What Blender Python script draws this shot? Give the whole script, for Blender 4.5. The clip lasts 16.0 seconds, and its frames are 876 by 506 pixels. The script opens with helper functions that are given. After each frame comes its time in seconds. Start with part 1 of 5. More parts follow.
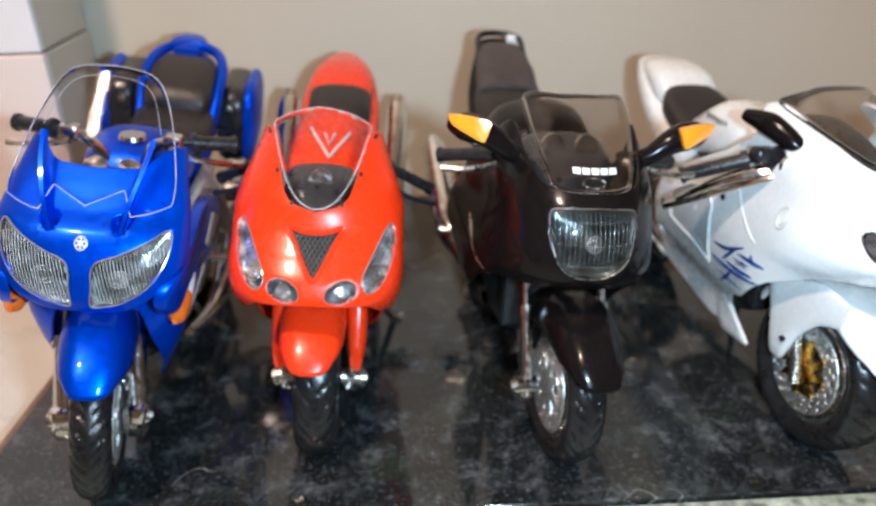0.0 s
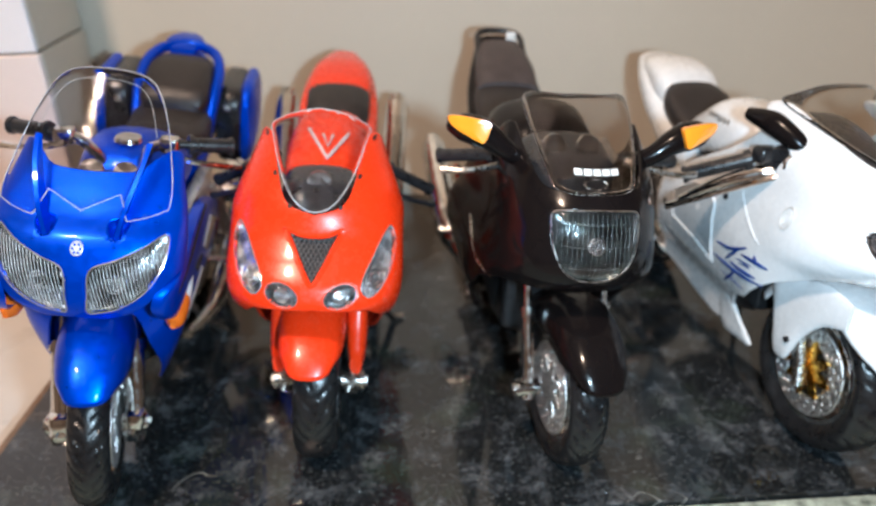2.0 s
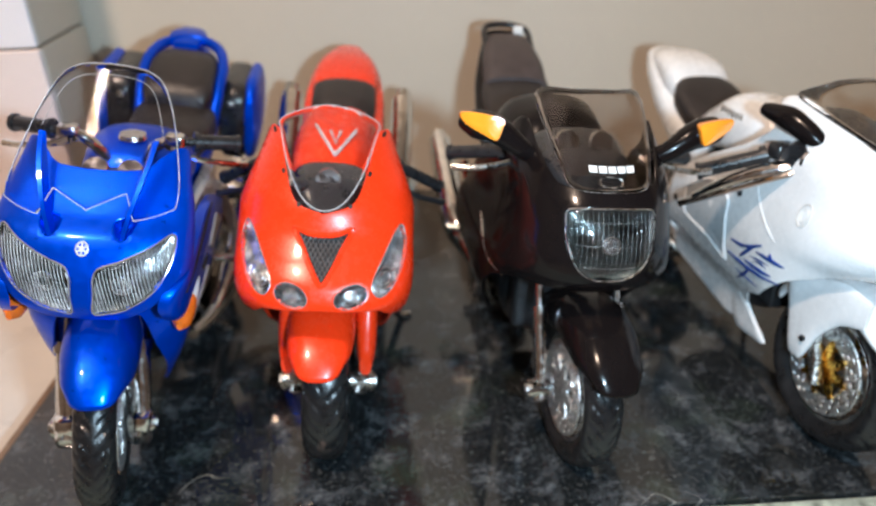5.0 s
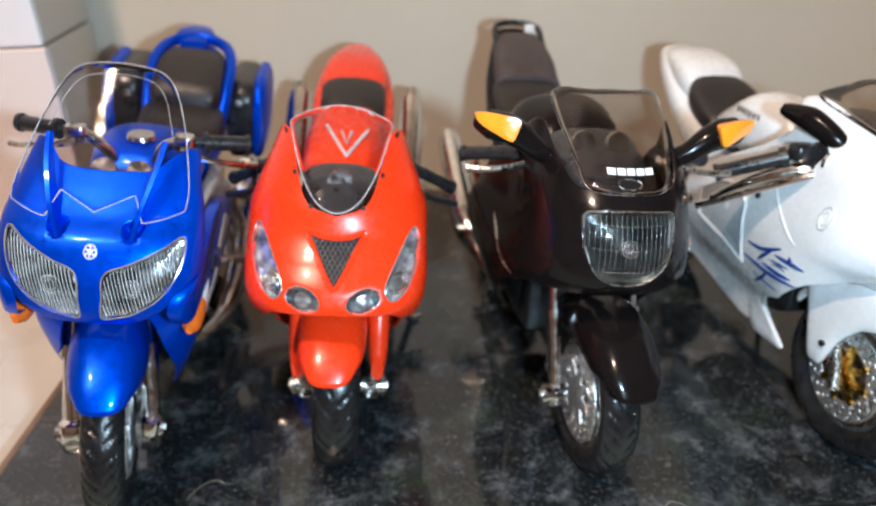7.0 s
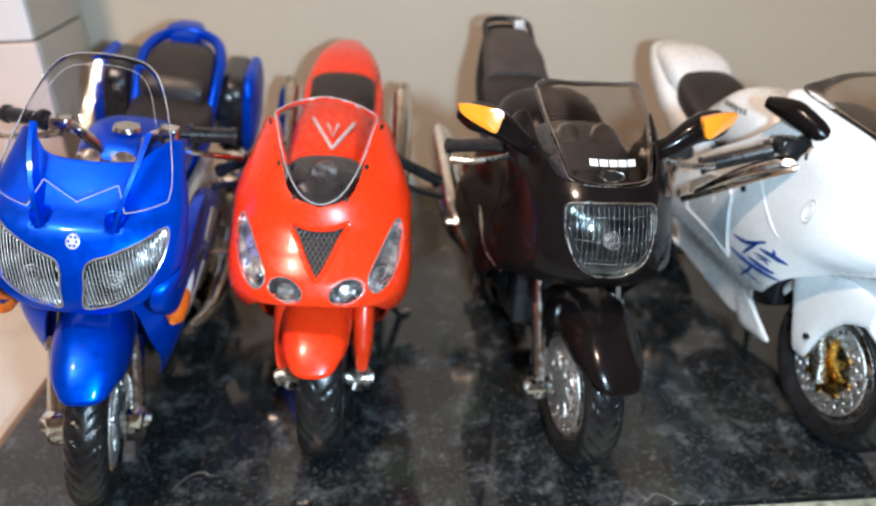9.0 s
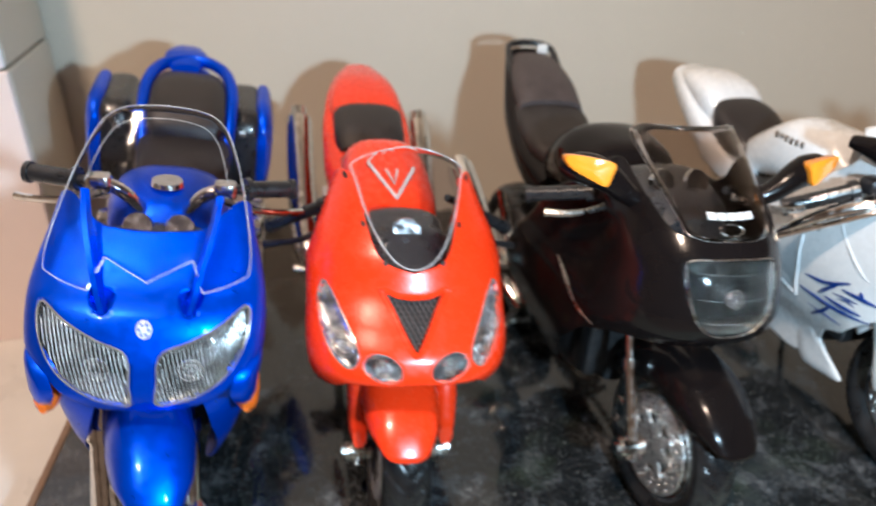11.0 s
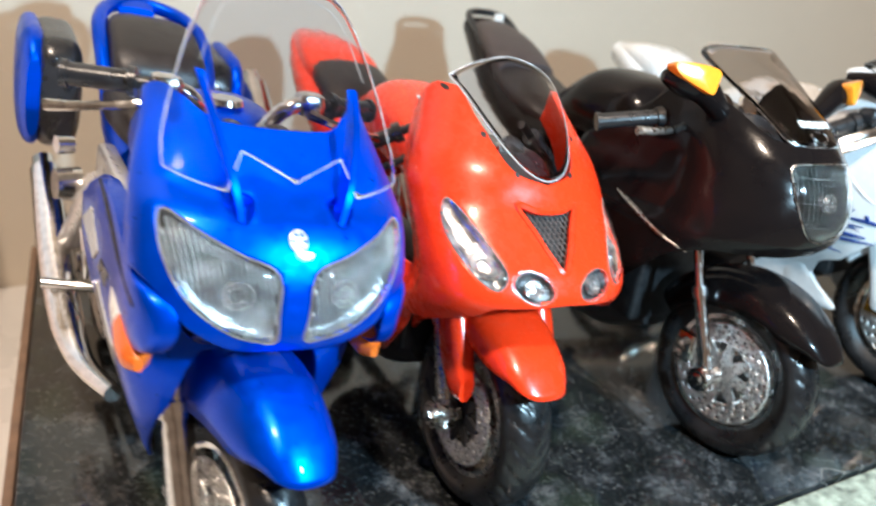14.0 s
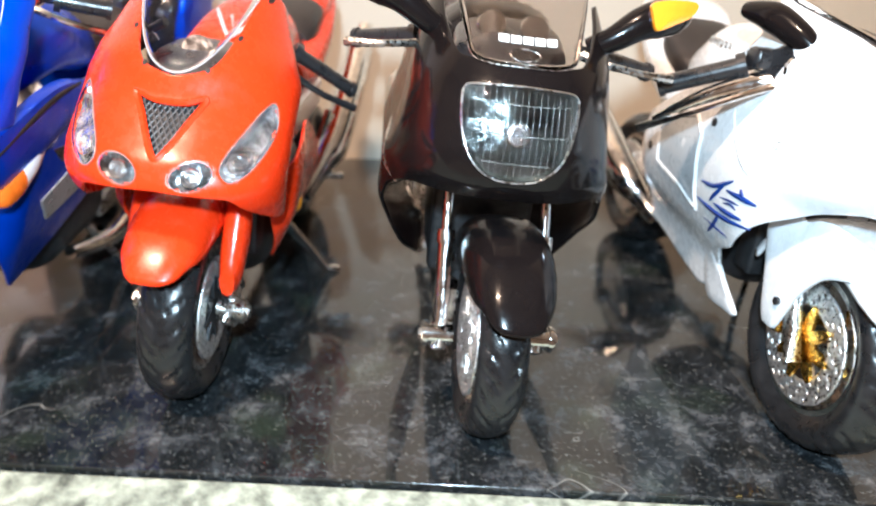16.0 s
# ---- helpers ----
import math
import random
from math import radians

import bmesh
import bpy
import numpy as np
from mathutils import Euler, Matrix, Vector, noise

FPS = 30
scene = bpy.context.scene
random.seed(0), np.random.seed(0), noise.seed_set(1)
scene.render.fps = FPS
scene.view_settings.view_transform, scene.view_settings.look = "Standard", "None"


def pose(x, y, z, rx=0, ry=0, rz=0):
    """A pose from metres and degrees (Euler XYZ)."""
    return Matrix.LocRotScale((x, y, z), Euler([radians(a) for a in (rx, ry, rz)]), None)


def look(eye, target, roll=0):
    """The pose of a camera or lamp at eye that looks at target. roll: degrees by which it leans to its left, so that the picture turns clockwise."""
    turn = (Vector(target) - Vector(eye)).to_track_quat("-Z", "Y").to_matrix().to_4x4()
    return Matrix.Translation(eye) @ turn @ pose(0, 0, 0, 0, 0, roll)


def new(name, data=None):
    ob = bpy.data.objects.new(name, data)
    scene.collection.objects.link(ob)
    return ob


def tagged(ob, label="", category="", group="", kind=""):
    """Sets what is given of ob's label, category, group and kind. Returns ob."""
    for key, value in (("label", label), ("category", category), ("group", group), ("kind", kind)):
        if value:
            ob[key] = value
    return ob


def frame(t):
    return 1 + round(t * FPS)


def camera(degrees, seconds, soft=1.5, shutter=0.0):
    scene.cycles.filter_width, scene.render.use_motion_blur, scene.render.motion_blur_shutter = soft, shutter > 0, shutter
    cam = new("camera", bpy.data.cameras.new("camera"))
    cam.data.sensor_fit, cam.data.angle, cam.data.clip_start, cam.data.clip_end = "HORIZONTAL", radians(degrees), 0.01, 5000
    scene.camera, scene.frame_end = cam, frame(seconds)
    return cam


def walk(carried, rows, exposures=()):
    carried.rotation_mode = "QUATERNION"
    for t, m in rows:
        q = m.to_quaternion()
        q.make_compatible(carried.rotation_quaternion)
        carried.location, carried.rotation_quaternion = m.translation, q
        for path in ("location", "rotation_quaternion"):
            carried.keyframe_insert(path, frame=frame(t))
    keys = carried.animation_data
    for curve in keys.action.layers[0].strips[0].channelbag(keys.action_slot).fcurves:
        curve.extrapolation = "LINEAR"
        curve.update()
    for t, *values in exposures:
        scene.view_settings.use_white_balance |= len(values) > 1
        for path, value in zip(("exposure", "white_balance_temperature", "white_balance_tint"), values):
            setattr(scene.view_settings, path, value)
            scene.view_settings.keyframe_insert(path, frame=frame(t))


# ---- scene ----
cam = camera(59.23, 16.0, 1.7, 0.5)
cam.data.dof.use_dof, cam.data.dof.focus_distance, cam.data.dof.aperture_fstop = True, 0.155, 17.0
PATH = [
    (0, (0.00321, -0.01428, 0.17115), (0.0181, 1.7574, -0.7566), -2.11),
    (0.5, (0.00655, -0.01497, 0.17317), (0.0164, 1.7537, -0.7604), -2.28),
    (1, (0.00610, -0.01440, 0.17341), (0.0158, 1.7520, -0.7646), -2.33),
    (1.5, (0.00598, -0.01506, 0.17395), (0.0212, 1.7505, -0.7655), -2.37),
    (2, (0.00319, -0.01108, 0.17209), (0.0181, 1.7537, -0.7689), -2.42),
    (2.5, (0.00205, -0.01076, 0.17205), (0.0198, 1.7538, -0.7692), -2.43),
    (3, (0.00274, -0.01028, 0.17112), (0.0248, 1.7531, -0.7723), -2.42),
    (3.5, (0.00165, -0.00912, 0.17119), (0.0198, 1.7520, -0.7765), -2.43),
    (4, (0.00080, -0.00929, 0.17158), (0.0313, 1.7509, -0.7775), -2.33),
    (4.5, (0.00034, -0.00843, 0.17166), (0.0245, 1.7503, -0.7804), -2.45),
    (7, (-0.00335, -0.00270, 0.17106), (0.0086, 1.7523, -0.7880), -2.51),
    (7.5, (-0.00297, -0.00415, 0.16992), (0.0176, 1.7531, -0.7848), -2.42),
    (8, (0.00126, -0.00471, 0.16976), (0.0145, 1.7517, -0.7867), -2.59),
    (10.5, (-0.00080, -0.00052, 0.16697), (0.0250, 1.7573, -0.7866), -1.61),
    (11, (-0.04477, 0.02427, 0.17557), (0.2035, 1.7559, -0.7939), -0.64),
    (11.5, (-0.08793, 0.05033, 0.16720), (0.5471, 1.6922, -0.7820), 2.68),
    (12, (-0.11060, 0.05672, 0.16623), (0.6945, 1.6547, -0.7272), 3.85),
    (12.5, (-0.13899, 0.05714, 0.15874), (0.7108, 1.6492, -0.7035), 4.20),
    (13, (-0.14671, 0.06024, 0.15265), (0.7087, 1.6534, -0.7017), 4.27),
    (13.5, (-0.14147, 0.05838, 0.15043), (0.7380, 1.6543, -0.6739), 4.31),
    (14, (-0.11901, 0.05073, 0.13678), (0.7189, 1.6697, -0.6859), 4.32),
    (14.5, (-0.08595, 0.04128, 0.13111), (0.5451, 1.7266, -0.7416), 3.23),
    (15, (-0.04115, 0.02962, 0.12233), (0.3099, 1.8141, -0.7098), 0.83),
    (15.5, (0.00277, 0.02216, 0.12724), (0.1578, 1.8205, -0.7340), 1.05),
    (16, (0.03929, 0.01601, 0.12066), (-0.0689, 1.8254, -0.7246), 0.89),
]
walk(cam, [(t, look(eye, target, roll)) for t, eye, target, roll in PATH], [(0, 0.16, 5500, 5), (10.5, 0.2, 5500, 5), (11, 0.27, 5400, 4), (12, 0.48, 5150, -2), (14.0, 0.74, 5150, -2), (15, 0.96, 5400, 1), (15.5, 1.0, 5600, 6), (16, 1.1, 5600, 6)])

# ---- light ----
def lamp(name, kind, energy, color, place, target, **more):
    data = bpy.data.lights.new(name, kind)
    data.energy, data.color = energy, color
    for key, value in more.items():
        if key == "size":
            data.size = value
        elif key == "soft":
            data.shadow_soft_size = value
    if kind == "AREA":
        data.shape = "DISK"
    ob = new(name, data)
    ob.matrix_world = look(place, target)
    return ob


torch = lamp("phone_torch_light", "POINT", 2.45, (0.78, 0.94, 1.0), (0.034, -0.016, 0.168), (0, 0.25, 0.05), soft=0.007)
ceiling_bulb = lamp("ceiling_light", "AREA", 29.0, (1.0, 0.66, 0.44), (-0.35, -0.55, 1.62), (-0.35, -0.55, 0), size=0.14)

world = bpy.data.worlds.new("room_dim")
world.use_nodes = True
world.node_tree.nodes["Background"].inputs[0].default_value = (0.9, 0.82, 0.75, 1)
world.node_tree.nodes["Background"].inputs[1].default_value = 0.03
scene.world = world

# ---- materials ----
def nodes_of(name):
    m = bpy.data.materials.new(name)
    m.use_nodes = True
    t = m.node_tree
    return m, t, t.nodes["Principled BSDF"]


def link(t, a, b):
    t.links.new(a, b)


def tex(t, kind, scale, detail=4.0, rough=0.55, coords="Object", **extra):
    """A texture node on object coordinates; scale is per metre."""
    c = t.nodes.new("ShaderNodeTexCoord")
    n = t.nodes.new(kind)
    n.inputs["Scale"].default_value = scale
    if "Detail" in n.inputs:
        n.inputs["Detail"].default_value = detail
    if "Roughness" in n.inputs:
        n.inputs["Roughness"].default_value = rough
    for key, value in extra.items():
        n.inputs[key].default_value = value
    link(t, c.outputs[coords], n.inputs["Vector"])
    return n


def ramp(t, source, stops):
    r = t.nodes.new("ShaderNodeValToRGB")
    while len(r.color_ramp.elements) < len(stops):
        r.color_ramp.elements.new(0.5)
    for e, (p, c) in zip(r.color_ramp.elements, stops):
        e.position = p
        e.color = (*c, 1) if len(c) == 3 else c
    link(t, source, r.inputs[0])
    return r


def mix(t, fac, a, b, mode="MIX"):
    m = t.nodes.new("ShaderNodeMix")
    m.data_type, m.blend_type = "RGBA", mode
    for i, v in ((0, fac), (6, a), (7, b)):
        if isinstance(v, (int, float)):
            m.inputs[i].default_value = v
        elif isinstance(v, tuple):
            m.inputs[i].default_value = (*v, 1)
        else:
            link(t, v, m.inputs[i])
    return m.outputs[2]


def bump(t, p, height, strength, distance=0.0005):
    b = t.nodes.new("ShaderNodeBump")
    b.inputs["Strength"].default_value, b.inputs["Distance"].default_value = strength, distance
    link(t, height, b.inputs["Height"])
    link(t, b.outputs[0], p.inputs["Normal"])


def paint(name, color, flake=0.0, rough=0.28, coat=0.8, dirt=0.12, metal=0.0, shine=0.5, specks=0.0):
    """Sprayed model paint: faint orange peel, dust and, if wanted, metal flake."""
    m, t, p = nodes_of(name)
    cloud = tex(t, "ShaderNodeTexNoise", 60, 5)
    dark = tuple(c * (1 - dirt * 2.2) for c in color)
    base = mix(t, ramp(t, cloud.outputs[0], [(0.35, (0, 0, 0)), (0.7, (1, 1, 1))]).outputs[0], dark, color)
    if flake:
        spark = tex(t, "ShaderNodeTexVoronoi", 5200)
        base = mix(t, ramp(t, spark.outputs["Color"], [(0.3, (0, 0, 0)), (1.0, (flake, flake, flake))]).outputs[0], base, tuple(min(1, c * 1.5 + 0.003) for c in color))
    if specks:
        spot = tex(t, "ShaderNodeTexVoronoi", 330, Randomness=1.0)
        few = tex(t, "ShaderNodeTexNoise", 170, 3)
        gate = mix(t, 1.0, ramp(t, spot.outputs["Distance"], [(0.06, (1, 1, 1)), (0.12, (0, 0, 0))]).outputs[0], ramp(t, few.outputs[0], [(0.58, (0, 0, 0)), (0.62, (1, 1, 1))]).outputs[0], "MULTIPLY")
        base = mix(t, gate, base, (specks, specks, specks))
    link(t, base, p.inputs["Base Color"])
    dust = tex(t, "ShaderNodeTexNoise", 420, 6)
    r = ramp(t, dust.outputs[0], [(0.3, (rough * 0.75,) * 3), (0.75, (rough * 1.35,) * 3)])
    link(t, r.outputs[0], p.inputs["Roughness"])
    p.inputs["Metallic"].default_value = metal
    p.inputs["Specular IOR Level"].default_value = shine
    p.inputs["Coat Weight"].default_value, p.inputs["Coat Roughness"].default_value = coat, 0.06
    peel = tex(t, "ShaderNodeTexVoronoi", 2400) if flake else tex(t, "ShaderNodeTexNoise", 900, 2)
    bump(t, p, peel.outputs["Color" if flake else 0], 0.04 if flake else 0.05, 0.0003)
    return m


def plain(name, color, rough=0.5, metal=0.0, var=0.25, scale=300, bump_by=0.08, coat=0.0):
    m, t, p = nodes_of(name)
    n = tex(t, "ShaderNodeTexNoise", scale, 6)
    link(t, ramp(t, n.outputs[0], [(0.3, tuple(c * (1 - var) for c in color)), (0.7, tuple(min(1, c * (1 + var * 0.6)) for c in color))]).outputs[0], p.inputs["Base Color"])
    link(t, ramp(t, n.outputs[0], [(0.3, (rough * 0.8,) * 3), (0.7, (min(1, rough * 1.2),) * 3)]).outputs[0], p.inputs["Roughness"])
    p.inputs["Metallic"].default_value, p.inputs["Coat Weight"].default_value = metal, coat
    bump(t, p, tex(t, "ShaderNodeTexNoise", scale * 5, 3).outputs[0], bump_by, 0.0004)
    return m


def chrome(name, color=(0.86, 0.85, 0.83), rough=0.12, ripple=0.12, scale=500):
    m, t, p = nodes_of(name)
    n = tex(t, "ShaderNodeTexNoise", scale, 5)
    link(t, ramp(t, n.outputs[0], [(0.3, tuple(c * 0.72 for c in color)), (0.62, color)]).outputs[0], p.inputs["Base Color"])
    link(t, ramp(t, n.outputs[0], [(0.35, (rough * 0.6,) * 3), (0.75, (rough * 2,) * 3)]).outputs[0], p.inputs["Roughness"])
    p.inputs["Metallic"].default_value = 1
    bump(t, p, n.outputs[0], ripple, 0.0006)
    return m


def clear(name, tint=(0.97, 0.98, 0.98), rough=0.02, ior=1.35, ripple=0.04):
    m, t, p = nodes_of(name)
    p.inputs["Base Color"].default_value = (*tint, 1)
    p.inputs["Transmission Weight"].default_value = 1
    p.inputs["IOR"].default_value = ior
    smear = tex(t, "ShaderNodeTexNoise", 130, 5)
    link(t, ramp(t, smear.outputs[0], [(0.45, (rough,) * 3), (0.75, (rough + 0.06,) * 3)]).outputs[0], p.inputs["Roughness"])
    bump(t, p, tex(t, "ShaderNodeTexNoise", 160, 2).outputs[0], ripple, 0.0008)
    return m


def reflector(name, color, dark, rough=0.18, ripple=0.4):
    """Silvered lamp plastic; cloudy dark patches put uneven reflections into its colour."""
    m, t, p = nodes_of(name)
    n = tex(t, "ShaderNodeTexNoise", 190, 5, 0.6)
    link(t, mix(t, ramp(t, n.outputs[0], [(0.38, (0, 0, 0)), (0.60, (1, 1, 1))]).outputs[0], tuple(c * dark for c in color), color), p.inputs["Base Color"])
    p.inputs["Metallic"].default_value = 0.9
    p.inputs["Roughness"].default_value = rough
    bump(t, p, n.outputs[0], ripple, 0.0008)
    return m


def granite(name):
    m, t, p = nodes_of(name)
    cloud = tex(t, "ShaderNodeTexNoise", 70, 12, 0.80, Distortion=0.15)
    fine = tex(t, "ShaderNodeTexNoise", 700, 6, 0.75)
    base = ramp(t, cloud.outputs[0], [(0.42, (0.003, 0.0035, 0.0045)), (0.50, (0.009, 0.010, 0.013)), (0.57, (0.055, 0.060, 0.068)), (0.68, (0.25, 0.255, 0.265))]).outputs[0]
    grain = tex(t, "ShaderNodeTexVoronoi", 620, Randomness=1.0)
    base = mix(t, ramp(t, grain.outputs["Color"], [(0.25, (0, 0, 0)), (0.9, (0.5, 0.5, 0.5))]).outputs[0], base, (0.012, 0.014, 0.014))
    grey = mix(t, ramp(t, fine.outputs[0], [(0.55, (0, 0, 0)), (0.74, (0.7, 0.7, 0.7))]).outputs[0], base, (0.22, 0.225, 0.215))
    green = tex(t, "ShaderNodeTexNoise", 40, 4)
    grey = mix(t, ramp(t, green.outputs[0], [(0.54, (0, 0, 0)), (0.68, (0.26, 0.26, 0.26))]).outputs[0], grey, (0.050, 0.072, 0.045))
    white = grey
    for scale, cut, gate_at, tone in ((95, 0.075, 0.64, (0.62, 0.62, 0.58)), (210, 0.10, 0.66, (0.46, 0.47, 0.45)), (520, 0.15, 0.62, (0.22, 0.23, 0.23))):
        spot = tex(t, "ShaderNodeTexVoronoi", scale, Randomness=1.0)
        where = tex(t, "ShaderNodeTexNoise", scale * 0.35, 4)
        gate = mix(t, 1.0, ramp(t, spot.outputs["Distance"], [(cut * 0.5, (1, 1, 1)), (cut * 1.4, (0, 0, 0))]).outputs[0], ramp(t, where.outputs[0], [(gate_at, (0, 0, 0)), (gate_at + 0.05, (1, 1, 1))]).outputs[0], "MULTIPLY")
        white = mix(t, gate, white, tone)
    stretch = t.nodes.new("ShaderNodeMapping")
    stretch.inputs["Rotation"].default_value, stretch.inputs["Scale"].default_value = (0, 0, radians(24)), (1.0, 3.6, 1.0)
    link(t, t.nodes.new("ShaderNodeTexCoord").outputs["Object"], stretch.inputs[0])
    dash = tex(t, "ShaderNodeTexNoise", 260, 6, 0.7, Distortion=0.2)
    link(t, stretch.outputs[0], dash.inputs["Vector"])
    patchy = ramp(t, tex(t, "ShaderNodeTexNoise", 30, 3).outputs[0], [(0.48, (0, 0, 0)), (0.62, (1, 1, 1))]).outputs[0]
    white = mix(t, mix(t, 1.0, ramp(t, dash.outputs[0], [(0.62, (0, 0, 0)), (0.74, (0.34, 0.34, 0.34))]).outputs[0], patchy, "MULTIPLY"), white, (0.36, 0.37, 0.35))
    crack = tex(t, "ShaderNodeTexNoise", 34, 3, 0.5, Distortion=0.6)
    line = ramp(t, crack.outputs[0], [(0.494, (0, 0, 0)), (0.5, (0.8, 0.8, 0.8)), (0.506, (0, 0, 0))]).outputs[0]
    where = ramp(t, tex(t, "ShaderNodeTexNoise", 21, 2).outputs[0], [(0.60, (0, 0, 0)), (0.68, (1, 1, 1))]).outputs[0]
    link(t, mix(t, mix(t, 1.0, line, where, "MULTIPLY"), white, (0.30, 0.30, 0.28)), p.inputs["Base Color"])
    link(t, ramp(t, fine.outputs[0], [(0.35, (0.10,) * 3), (0.75, (0.24,) * 3)]).outputs[0], p.inputs["Roughness"])
    p.inputs["Coat Weight"].default_value, p.inputs["Coat IOR"].default_value = 1.0, 1.55
    p.inputs["Specular IOR Level"].default_value = 0.1
    link(t, ramp(t, fine.outputs[0], [(0.4, (0.03,) * 3), (0.7, (0.14,) * 3)]).outputs[0], p.inputs["Coat Roughness"])
    bump(t, p, fine.outputs[0], 0.06, 0.0004)
    return m


def wall_paint(name, color, stain):
    m, t, p = nodes_of(name)
    a = tex(t, "ShaderNodeTexNoise", 4.5, 5)
    b = tex(t, "ShaderNodeTexNoise", 90, 5)
    base = mix(t, ramp(t, a.outputs[0], [(0.3, (0, 0, 0)), (0.75, (1, 1, 1))]).outputs[0], color, stain)
    base = mix(t, ramp(t, b.outputs[0], [(0.3, (0, 0, 0)), (0.8, (0.10, 0.10, 0.10))]).outputs[0], base, tuple(c * 0.8 for c in color))
    link(t, base, p.inputs["Base Color"])
    p.inputs["Roughness"].default_value = 0.55
    bump(t, p, b.outputs[0], 0.15, 0.0008)
    return m


def mesh_grille(name):
    m, t, p = nodes_of(name)
    c = t.nodes.new("ShaderNodeTexCoord")
    turn = t.nodes.new("ShaderNodeMapping")
    turn.inputs["Rotation"].default_value = (0, radians(45), 0)
    link(t, c.outputs["Object"], turn.inputs[0])
    k = t.nodes.new("ShaderNodeTexChecker")
    k.inputs["Scale"].default_value = 1500
    link(t, turn.outputs[0], k.inputs["Vector"])
    link(t, mix(t, k.outputs[1], (0.015, 0.013, 0.013), (0.11, 0.09, 0.085)), p.inputs["Base Color"])
    p.inputs["Roughness"].default_value = 0.4
    bump(t, p, k.outputs[1], 0.9, 0.0006)
    return m


BLUE = paint("metallic_blue_paint", (0.0, 0.058, 0.66), 0.3, 0.36, 0.28, metal=0.65, shine=0.3)
RED = paint("orange_red_paint", (0.82, 0.040, 0.004), 0.0, 0.26, 0.35, 0.05, shine=0.35)
BLACK = paint("gloss_black_paint", (0.008, 0.006, 0.006), 0.0, 0.2, 0.2, shine=0.1, specks=0.3)
WHITE = paint("pearl_white_paint", (0.80, 0.82, 0.84), 0.0, 0.26, 0.9, 0.03)
# white with shade mixed into the paint, for the hollow flank panel
SHADED_WHITE = paint("shaded_white_paint", (0.50, 0.55, 0.59), 0.0, 0.3, 0.7, 0.04)
SILVER = paint("silver_paint", (0.62, 0.61, 0.61), 0.3, 0.32, 0.5, metal=0.6)
CHROME = chrome("chrome_plating")
STEEL = chrome("brushed_steel", (0.55, 0.53, 0.50), 0.26, 0.2, 900)
DISC = chrome("bright_disc_steel", (0.95, 0.95, 0.95), 0.34, 0.5, 1400)
GOLD = chrome("gold_anodised", (0.75, 0.42, 0.07), 0.2, 0.3, 900)
RUBBER = plain("tyre_rubber", (0.012, 0.012, 0.013), 0.30, var=0.4)
VINYL = plain("black_seat_vinyl", (0.022, 0.018, 0.018), 0.42, var=0.3, scale=220, bump_by=0.2)
GREYVINYL = plain("grey_brown_seat_vinyl", (0.058, 0.046, 0.046), 0.45, var=0.25, scale=220, bump_by=0.2)
BLACKPLASTIC = plain("black_plastic", (0.016, 0.016, 0.018), 0.30, var=0.3, coat=0.3)
ENGINE = plain("dark_grey_casting", (0.045, 0.045, 0.048), 0.42, 0.6, 0.4)
ORANGE = plain("orange_signal_lens", (0.85, 0.17, 0.012), 0.25, var=0.2, coat=0.5)
AMBER = plain("amber_plastic", (0.95, 0.33, 0.015), 0.22, var=0.08, coat=0.8)
WHITEPLASTIC = plain("white_plastic", (0.80, 0.79, 0.77), 0.3, var=0.06)
CLEAR = clear("clear_acrylic", (0.78, 0.78, 0.83), 0.03, 1.16, 0.10)
SMOKE = clear("smoked_acrylic", (0.74, 0.69, 0.64))
SMOKE_DARK = clear("dark_smoked_acrylic", (0.62, 0.56, 0.52), ior=1.4, ripple=0.10)
LENS = clear("clear_lamp_lens", (0.98, 0.98, 0.98), 0.01, 1.4, 0.08)
# opaque pale grey that carries the glimmer of clear screen edges as colour
EDGE = plain("acrylic_edge_glimmer", (0.46, 0.45, 0.45), 0.12, var=0.3, coat=1.0)
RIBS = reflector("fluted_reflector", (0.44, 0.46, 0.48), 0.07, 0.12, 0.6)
# opaque flutes; the glints on clear moulded lines are put into their grey
FLUTE = plain("opaque_flute_glints", (0.31, 0.33, 0.34), 0.14, var=0.8, scale=110, coat=0.6)
FLUTE_DARK = plain("dim_flute_glints", (0.07, 0.075, 0.075), 0.14, var=0.8, scale=110, coat=0.6)
WIRE = plain("dull_grey_wire", (0.13, 0.115, 0.11), 0.4, 0.3, 0.3)
PALE_RIM = plain("pale_lamp_rim", (0.42, 0.41, 0.41), 0.16, 0.6, 0.4, 260, coat=0.8)
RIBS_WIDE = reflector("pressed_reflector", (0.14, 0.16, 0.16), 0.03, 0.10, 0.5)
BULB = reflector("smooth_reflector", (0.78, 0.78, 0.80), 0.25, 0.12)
GRILLE = mesh_grille("dark_mesh")
GRANITE = granite("black_green_granite")
BADGE = plain("pale_badge_metal", (0.72, 0.72, 0.70), 0.3, 0.3, 0.15)
INK = plain("blue_ink", (0.006, 0.035, 0.22), 0.35, var=0.2)
